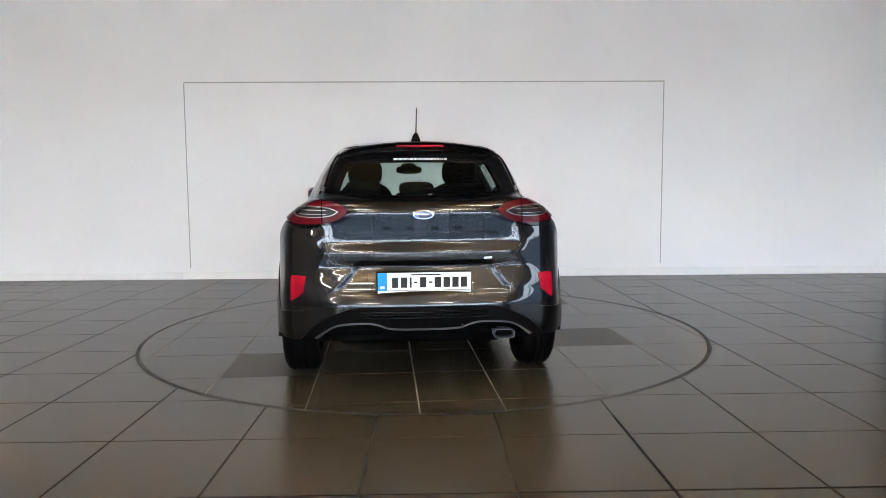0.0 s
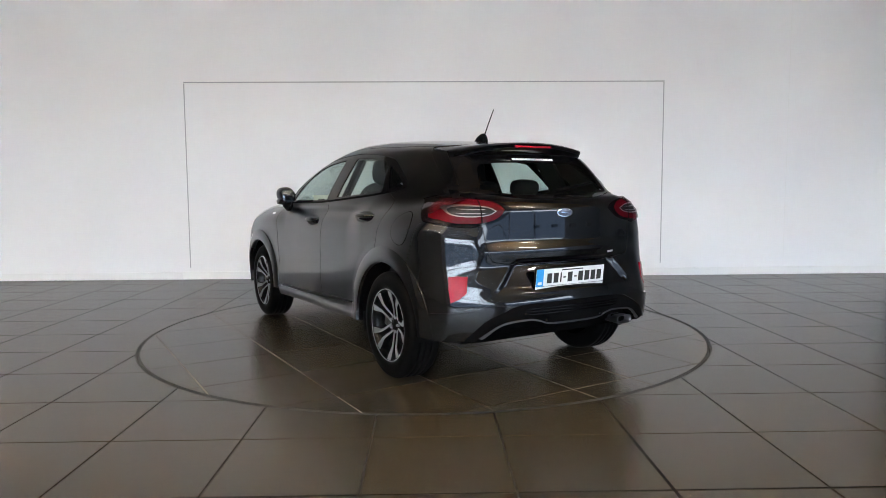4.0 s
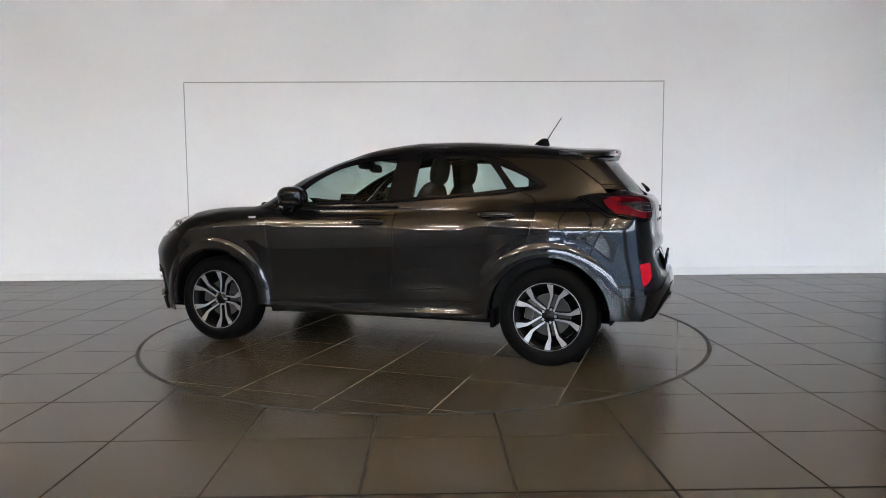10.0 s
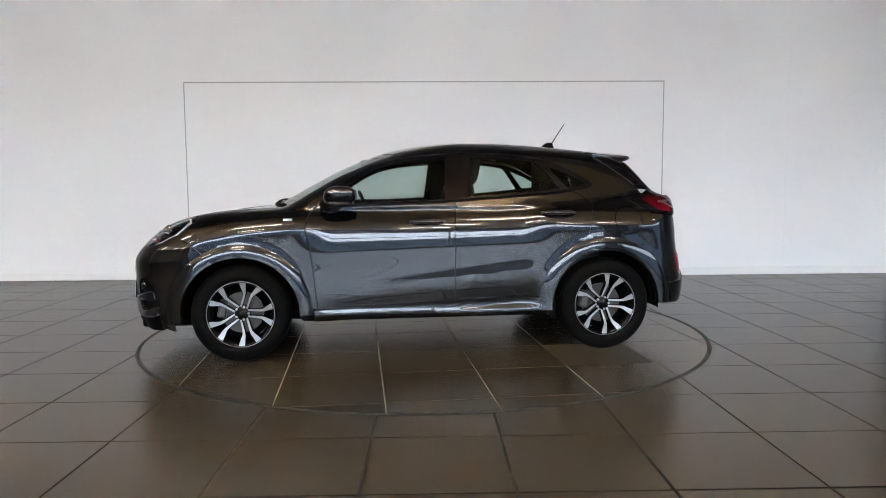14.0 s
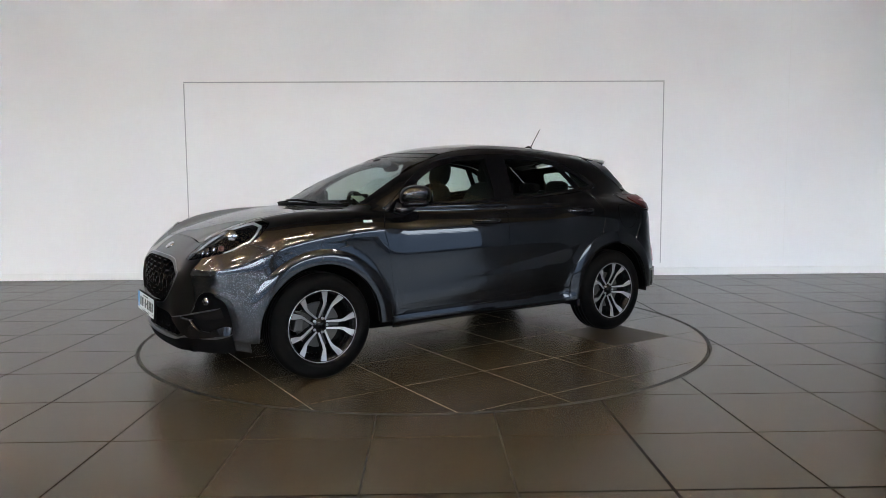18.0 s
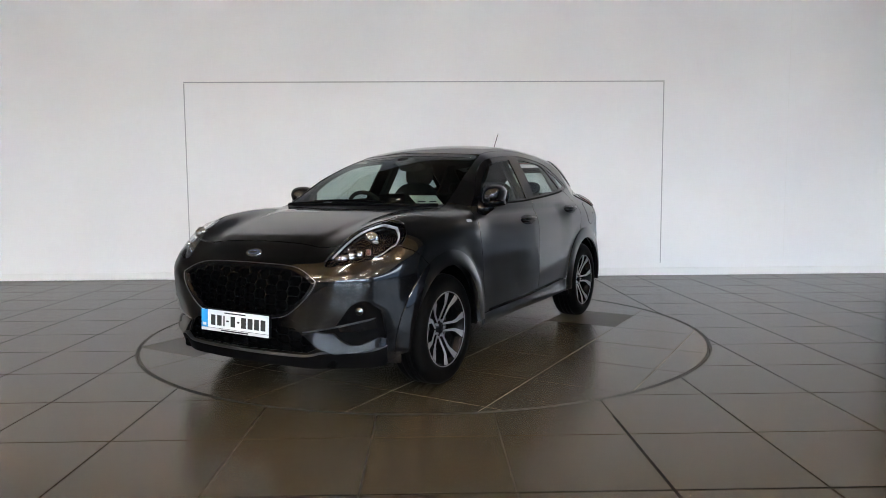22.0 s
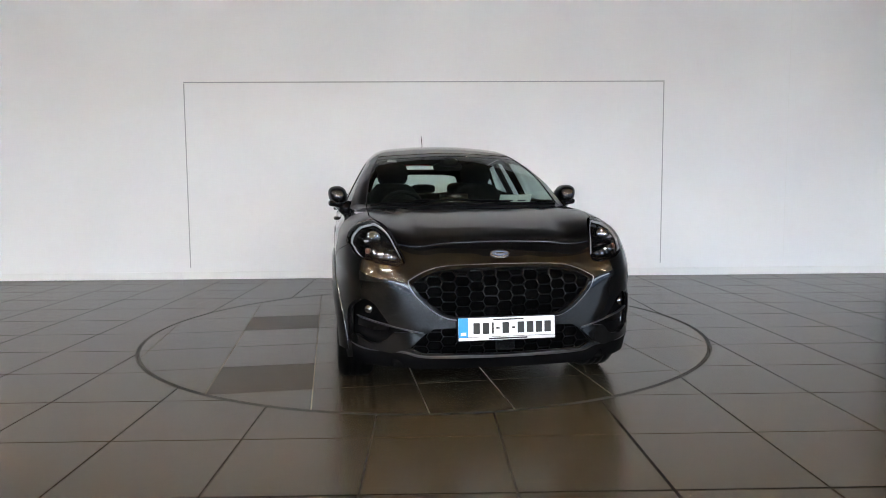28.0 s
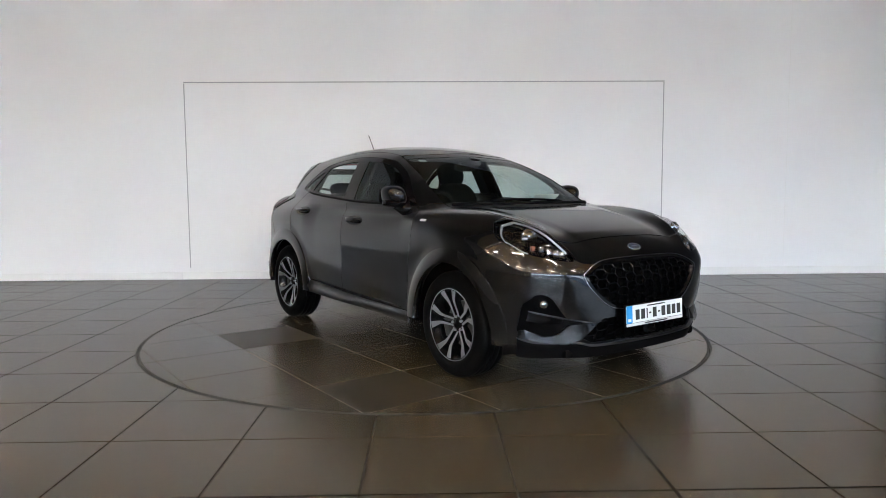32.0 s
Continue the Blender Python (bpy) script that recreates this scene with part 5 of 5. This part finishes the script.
# door mirrors, handles, fuel flap, badges
def mirror_form(p):
    return Vector((p.x * (1 - 0.9 * p.z) + 0.25 * max(p.z, 0) * -0.2, p.y + 0.16 * p.z, p.z * (1 - 0.6 * (p.y + 0.1))))


mirrors = both("door_mirror", lambda: blob((0.610, 0.856, 1.137), (0.112, 0.068, 0.075), 2.5, shape=mirror_form), PAINT, car, "grey painted door mirror")
both("mirror_foot", lambda: merge(tube([(0.72, 0.775, 1.055), (0.67, 0.81, 1.040), (0.63, 0.855, 1.075)], [0.050, 0.042, 0.034], 12), blob((0.615, 0.862, 1.085), (0.092, 0.064, 0.028), 2.8)), GLOSS, mirrors, "gloss black mirror foot")
both("mirror_glass", lambda: moved(blob((0, 0, 0), (0.006, 0.055, 0.050), 3.0), pose(0.508, 0.862, 1.130, 0, 4, -4)), DARK_MIRROR, mirrors, "mirror glass")


def handle_at(x0, x1, z):
    def make():
        p = shoot(np.array([[x, 1.3, z] for x in np.linspace(x0, x1, 9)]), np.array([[0, -1.0, 0]]), 1.0)
        pts = [Vector(q) + Vector((0, 0.030 * (1 - abs(2 * i / 8 - 1) ** 4) + 0.002, 0.004)) for i, q in enumerate(p)]
        return moved(tube(pts, [0.008, 0.013, 0.015, 0.016, 0.016, 0.016, 0.015, 0.013, 0.008], 12), Matrix.Identity(4))
    return make


def bowl(x0, x1, z, h):
    t = np.radians(np.linspace(0, 360, 40, endpoint=False))
    return seg("S", np.c_[(x0 + x1) / 2 + (x1 - x0) / 2 * np.cos(t), z + h * np.sin(t)], smooth=False)


for x0, x1, z, grp in ((-0.122, 0.128, 0.945, doors), (-1.075, -0.815, 1.000, rear_doors)):
    # no hollow is cut: a flat dark ellipse stands for its shade
    panel("handle_bowl", bowl(x0, x1, z, 0.036), "roll", GLOSS, grp, "flat dark patch for the shaded handle recess", sides=(1, -1), lift=0.0025, deep=0.003, gap=0, step=0.03)
    both("handle", handle_at(x0 + 0.004, x1 - 0.004, z + 0.004), PAINT, grp, "grey painted door handle")
flap_line = bowl(-1.572, -1.362, 0.946, 0.100)
inner = -1.467 + (flap_line[:, 0] + 1.467) * 0.972, 0.946 + (flap_line[:, 2] - 0.946) * 0.972
panel("fuel_flap_gap", flap_line, "roll", MATTE, car, holes=(seg("S", np.c_[inner[0], inner[1]], smooth=False),), lift=0.0012, deep=0.002, gap=0, step=0.02)
panel("fuel_flap", seg("S", np.c_[inner[0], inner[1]], smooth=False), "roll", PAINT, car, "round grey fuel flap", lift=0.0022, deep=0.003, gap=0.001)
panel("flap_finger_hold", bowl(-1.578, -1.552, 0.944, 0.011), "roll", GLOSS, car, lift=0.004, deep=0.004, gap=0, step=0.01)
panel("wing_badge", join(seg("S", [(0.995, 0.983), (0.935, 0.983), (0.935, 0.970), (0.995, 0.970)], smooth=False)), "roll", BADGE, car, "small bright wing badge", sides=(1, -1), lift=0.004, deep=0.004, gap=0, step=0.02)


def oval(kind, y, z, a, b):
    t = np.radians(np.linspace(0, 360, 36, endpoint=False))
    return seg(kind, np.c_[y + a * np.cos(t), z + b * np.sin(t)], smooth=False)


for kind, z, dom, host in (("F", 0.822, "front", car), ("R", 1.035, "rear", car)):
    a, b = (0.060, 0.026) if kind == "R" else (0.054, 0.018)
    panel("oval_badge", oval(kind, 0, z, a, b), dom, CHROME, host, "chrome oval badge", lift=0.006, deep=0.008, gap=0, step=0.02)
    panel("badge_field", oval(kind, 0, z, a * 0.86, b * 0.78), dom, OVAL_BLUE, host, "dark blue badge field", lift=0.0072, deep=0.003, gap=0, step=0.02)
    panel("badge_stroke", oval(kind, 0, z, a * 0.52, b * 0.14), dom, CHROME, host, lift=0.0082, deep=0.002, gap=0, step=0.02)
for k, y in enumerate((0.205, 0.075, -0.065, -0.198)):
    panel("tailgate_letter_bar", seg("R", [(y - 0.021, 0.968), (y + 0.021, 0.968), (y + 0.021, 0.948), (y - 0.021, 0.948)], smooth=False), "rear", GLOSS, car, "gloss black bar", lift=0.004, deep=0.004, gap=0, step=0.03)
panel("tailgate_badge", seg("R", [(-0.345, 0.791), (-0.390, 0.794), (-0.390, 0.783), (-0.345, 0.780)], smooth=False), "rear", BADGE, car, "small bright tailgate badge", lift=0.004, deep=0.004, gap=0, step=0.03)

# number plates: white with a blue end, writing as bars
def number_plate(x, z, nose):
    pl = new("number_plate")
    pl["label"] = "white number plate with a blue end band"
    attach(pl, car)
    s = 1 if nose else -1
    pl.matrix_basis = Matrix.Translation((x + CAR_X, CAR_Y, z)) @ pose(0, 0, 0, 0, -3 if nose else 7, 0 if nose else 180)
    part("plate_frame", box_bm(-0.012, 0.006, -0.268, 0.268, -0.067, 0.060, 0.006), SATIN, pl, "black plate frame")
    part("plate", box_bm(0.004, 0.008, -0.262, 0.262, -0.046, 0.055, 0.0015, 1), PLATE, pl, "white plate")
    part("caption_strip", box_bm(0.004, 0.0085, -0.262, 0.262, -0.064, -0.048, 0.001, 1), STICKER, pl, "pale strip under the plate")
    part("country_band", box_bm(0.0082, 0.0088, -0.262, -0.210, -0.046, 0.055), PLATE_BLUE, pl, "blue end band")
    part("character_bar", box_bm(0.0089, 0.0095, -0.250, -0.222, -0.036, -0.020), STICKER, pl)
    for i, (y, w) in enumerate(((-0.165, 0.042), (-0.115, 0.042), (-0.078, 0.012), (-0.050, 0.022), (-0.008, 0.042), (0.034, 0.022), (0.075, 0.044), (0.125, 0.044), (0.174, 0.042), (0.222, 0.042))):
        h = 0.005 if i in (3, 5) else 0.032
        part("character_bar", box_bm(0.0082, 0.0092, y - w * 0.42, y + w * 0.42, -h * 0.92 - 0.001, h * 0.92 - 0.001, 0.0008, 1), INK, pl)
    part("caption_bar", box_bm(0.0082, 0.0090, -0.075, 0.090, 0.040, 0.047), INK, pl)
    part("caption_bar", box_bm(0.0087, 0.0094, -0.10, 0.11, -0.060, -0.052), INK, pl)


number_plate(2.155, 0.447, True)
number_plate(-2.018, 0.660, False)
cpart("radar_panel", box_bm(2.105, 2.128, -0.055, 0.055, 0.315, 0.395, 0.008), GLOSS, car, "black sensor panel")
for y, z in ((0.21, 0.418), (-0.21, 0.418)):
    p = shoot(np.array([[-2.5, y, z]]), np.array([[1.0, 0, 0]]), 1.0)[0]
    cpart("parking_sensor", moved(lathe([(0, 0.006), (0.010, 0.006), (0.012, 0.0)], 16), Matrix.Translation((p[0] - 0.008, p[1], p[2])) @ pose(0, 0, 0, 0, 0, 90)), GLOSS, car, "black parking sensor")

# wipers and stickers
def on_screen(x, y, lift):
    p = shoot(np.array([[x, y, 1.9]]), np.array([[0, 0, -1.0]]), 1.2)
    return Vector((p + body_normal(p) * lift)[0])


for y0, y1 in ((0.30, -0.35), (-0.25, -0.62)):
    cpart("wiper", tube([on_screen(1.09 - 0.10 * abs(y) ** 2 - 0.03 * i / 8, y, 0.014) for i, y in enumerate(np.linspace(y0, y1, 9))], 0.008, 8), SATIN, car, "black wiper")
cpart("cowl_panel", tube([on_screen(1.115 - 0.30 * abs(y) ** 2.2, y, 0.001) for y in np.linspace(-0.64, 0.64, 17)], 0.016, 8), SATIN, car, "black cowl under the windscreen")
cpart("rear_wiper", tube([(-1.875, -0.02, 1.165), (-1.855, -0.15, 1.185), (-1.815, -0.36, 1.215)], [0.016, 0.011, 0.007], 8), SATIN, car, "black rear wiper")
letter_y = 0.160
for wide in (0.024, 0.024, 0.024, 0.006, 0.016, 0.017, 0.007, 0.012, 0.007, 0.012, 0.012, 0.016, 0.012, 0.016, 0.006, 0.007, 0.016):
    panel("lettering_bar", poly("R", [(letter_y, 1.366), (letter_y - wide, 1.366), (letter_y - wide, 1.354), (letter_y, 1.354)], 2), "rear", STICKER, car, "white lettering bar on the rear window", lift=0.002, deep=0.001, gap=0, step=0.03)
    letter_y -= wide + 0.0055
clear_field = join(whole(seg("R", [(0.0, 1.340), (0.25, 1.337), (0.40, 1.326)])), seg("R", [(0.40, 1.326), (0.430, 1.30), (0.455, 1.24), (0.475, 1.175)]), flip(whole(seg("R", [(0.0, 1.138), (0.267, 1.146), (0.475, 1.175)]))),
                   flip(mirror(seg("R", [(0.40, 1.326), (0.430, 1.30), (0.455, 1.24), (0.475, 1.175)]))))
panel("glass_border", rear_glass, "rear", GLOSS, car, "black border of the rear glass", holes=(clear_field,), lift=-0.0015, deep=0.001, gap=0.001)
panel("screen_band", join(whole(seg("T", [(0.30, 0.0), (0.29, 0.28), (0.215, 0.52)])), flip(whole(seg("T", [(0.375, 0.0), (0.365, 0.28), (0.29, 0.545)])))), "top", SHADE_GLASS, car, "dark band at the top of the windscreen", lift=-0.002, deep=0.001, gap=0)

# ---- cabin ----
def seat(y):
    seat_ob = new("seat")
    seat_ob["label"] = "black cloth front seat"
    attach(seat_ob, car)
    part("cushion", blob((0.10, y, 0.56), (0.27, 0.25, 0.10), 3.2), CLOTH, seat_ob, smooth=True)
    part("backrest", moved(blob((0, 0, 0.32), (0.075, 0.235, 0.34), 3.4), pose(-0.16, y, 0.60, 0, -17, 0)), CLOTH, seat_ob, smooth=True)
    part("headrest", moved(blob((0, 0, 0), (0.052, 0.135, 0.105), 3.0), pose(-0.385, y, 1.315, 0, -12, 0)), CLOTH, seat_ob, "black headrest", smooth=True)
    for d in (-0.05, 0.05):
        part("headrest_post", tube([(-0.33, y + d, 1.17), (-0.37, y + d, 1.27)], 0.006), SATIN_METAL, seat_ob)


seat(0.37)
seat(-0.37)
bench = new("rear_seat")
bench["label"] = "black cloth rear bench"
attach(bench, car)
part("bench_back", moved(box_bm(-0.07, 0.07, -0.60, 0.60, 0.0, 0.56, 0.05, 4), pose(-0.92, 0, 0.60, 0, -18, 0)), CLOTH, bench, smooth=True)
part("bench_cushion", box_bm(-0.95, -0.42, -0.62, 0.62, 0.45, 0.62, 0.05, 4), CLOTH, bench, smooth=True)
for y in (-0.36, 0.0, 0.36):
    part("headrest", moved(blob((0, 0, 0), (0.045, 0.12, 0.060 if y else 0.045), 3.2), pose(-1.115, y, 1.185, 0, -12, 0)), CLOTH, bench, "low black headrest", smooth=True)
cpart("parcel_shelf", box_bm(-1.66, -1.15, -0.52, 0.52, 1.055, 1.075, 0.008), TRIM, car, "black parcel shelf")


def dash():
    bm = bmesh.new()
    prof = ((0.98, 1.02), (0.86, 1.045), (0.70, 1.05), (0.60, 1.035), (0.53, 0.99), (0.52, 0.90), (0.60, 0.70), (0.95, 0.60))
    rows = []
    for i in range(21):
        y = -0.70 + 1.4 * i / 20
        hood = 0.035 * math.exp(-((y + 0.37) / 0.16) ** 2)
        rows.append([bm.verts.new((x - 0.12 * y * y, y, z + (hood if 1 <= k <= 3 else 0))) for k, (x, z) in enumerate(prof)])
    for a, b in zip(rows, rows[1:]):
        for k in range(len(prof) - 1):
            bm.faces.new((a[k], a[k + 1], b[k + 1], b[k]))
    bmesh.ops.recalc_face_normals(bm, faces=bm.faces)
    return bm


cpart("dashboard", dash(), TRIM, car, "black dashboard")
wheel_c = pose(0.40, -0.37, 0.995, 0, -66, 0)
steer = cpart("steering_wheel", moved(tube([(0.18 * math.cos(a), 0.18 * math.sin(a), 0) for a in [2 * math.pi * i / 40 for i in range(40)]], 0.016, 10, True), wheel_c), TRIM, car, "black steering wheel")
part("steering_hub", moved(merge(blob((0, 0, -0.01), (0.06, 0.07, 0.03), 2.6), box_bm(-0.025, 0.025, -0.17, 0.17, -0.015, 0.0, 0.006), box_bm(-0.17, 0.0, -0.02, 0.02, -0.015, 0.0, 0.006)), wheel_c), TRIM, steer)
cpart("display", moved(box_bm(-0.012, 0.012, -0.11, 0.11, -0.065, 0.065, 0.008), pose(0.60, 0.0, 1.085, 0, -12, 0)), GLOSS, car, "upright central display")
inside_mirror = cpart("inside_mirror", moved(blob((0, 0, 0), (0.018, 0.115, 0.035), 3.0), pose(0.32, 0, 1.355, 0, 10, 0)), TRIM, car, "black interior mirror")
part("mirror_arm", tube([(0.335, 0, 1.365), (0.40, 0, 1.39)], 0.012), TRIM, inside_mirror)
cpart("sensor_pod", blob((0.40, 0, 1.385), (0.07, 0.07, 0.035), 2.6), TRIM, car, "black sensor pod behind the windscreen")
paper = cpart("paper_card", moved(box_bm(-0.065, 0.065, -0.115, 0.115, -0.001, 0.001), pose(0.78, 0.42, 1.098, 0, -36, -6)), PAPER, car, "pale paper card on the dashboard", smooth=False)
for k, (y, w) in enumerate(((-0.05, 0.07), (0.05, 0.06))):
    part("writing_bar", moved(box_bm(-0.012, 0.004, y - w / 2, y + w / 2, -0.0018, 0.0018), pose(0.78, 0.42, 1.098, 0, -36, -6)), INK, paper)
cpart("screen_label", moved(box_bm(-0.001, 0.001, -0.035, 0.035, -0.014, 0.014), Matrix.Translation(on_screen(0.36, -0.44, -0.012)) @ pose(0, 0, 0, 0, -62, 0)), STICKER, car, "small white windscreen label", smooth=False)
# headlining, pillar linings, dark floor of the cabin
hl_x, hl_y = np.arange(-1.40, 0.25, 0.06), np.linspace(-0.50, 0.50, 13)
hx, hy = np.meshgrid(hl_x, hl_y, indexing="ij")
hp = seg("T", np.c_[hx.ravel(), hy.ravel()], smooth=False) - (0, 0, 0.035)
attach(mesh_ob("headlining", hp, [(i * 13 + j, i * 13 + j + 1, (i + 1) * 13 + j + 1, (i + 1) * 13 + j) for i in range(len(hl_x) - 1) for j in range(12)], TRIM, None, "dark headlining", smooth=True), car)
both("side_lining", lambda: merge(box_bm(-1.3, 0.75, 0.66, 0.70, 0.35, 1.06, 0.01), moved(box_bm(-0.05, 0.05, -0.015, 0.015, 0, 0.42, 0.008), Matrix.Translation((-0.235, 0.715, 1.03)) @ pose(0, 0, 0, 28, 0, 0)),
                                   moved(box_bm(-0.12, 0.05, -0.012, 0.012, 0, 0.40, 0.008), Matrix.Translation((-1.18, 0.665, 1.06)) @ pose(0, 0, 0, 28, 8, 0))), TRIM, car, "dark cabin lining", smooth=False)
cpart("cabin_floor", merge(box_bm(-1.9, 0.9, -0.70, 0.70, 0.31, 0.34), box_bm(-1.80, -1.70, -0.50, 0.50, 0.35, 1.02, 0.02), box_bm(0.90, 0.95, -0.66, 0.66, 0.34, 1.0)), MATTE, car, smooth=False)


# ---- what turns: the table with the car on it, at an even rate ----
def motions():
    for thing in (table, car):
        walk(thing, [(t, pose(TABLE.x, TABLE.y, 0, 0, 0, 94.80 + 6.5898 * t)) for t in range(0, 33)])


motions()
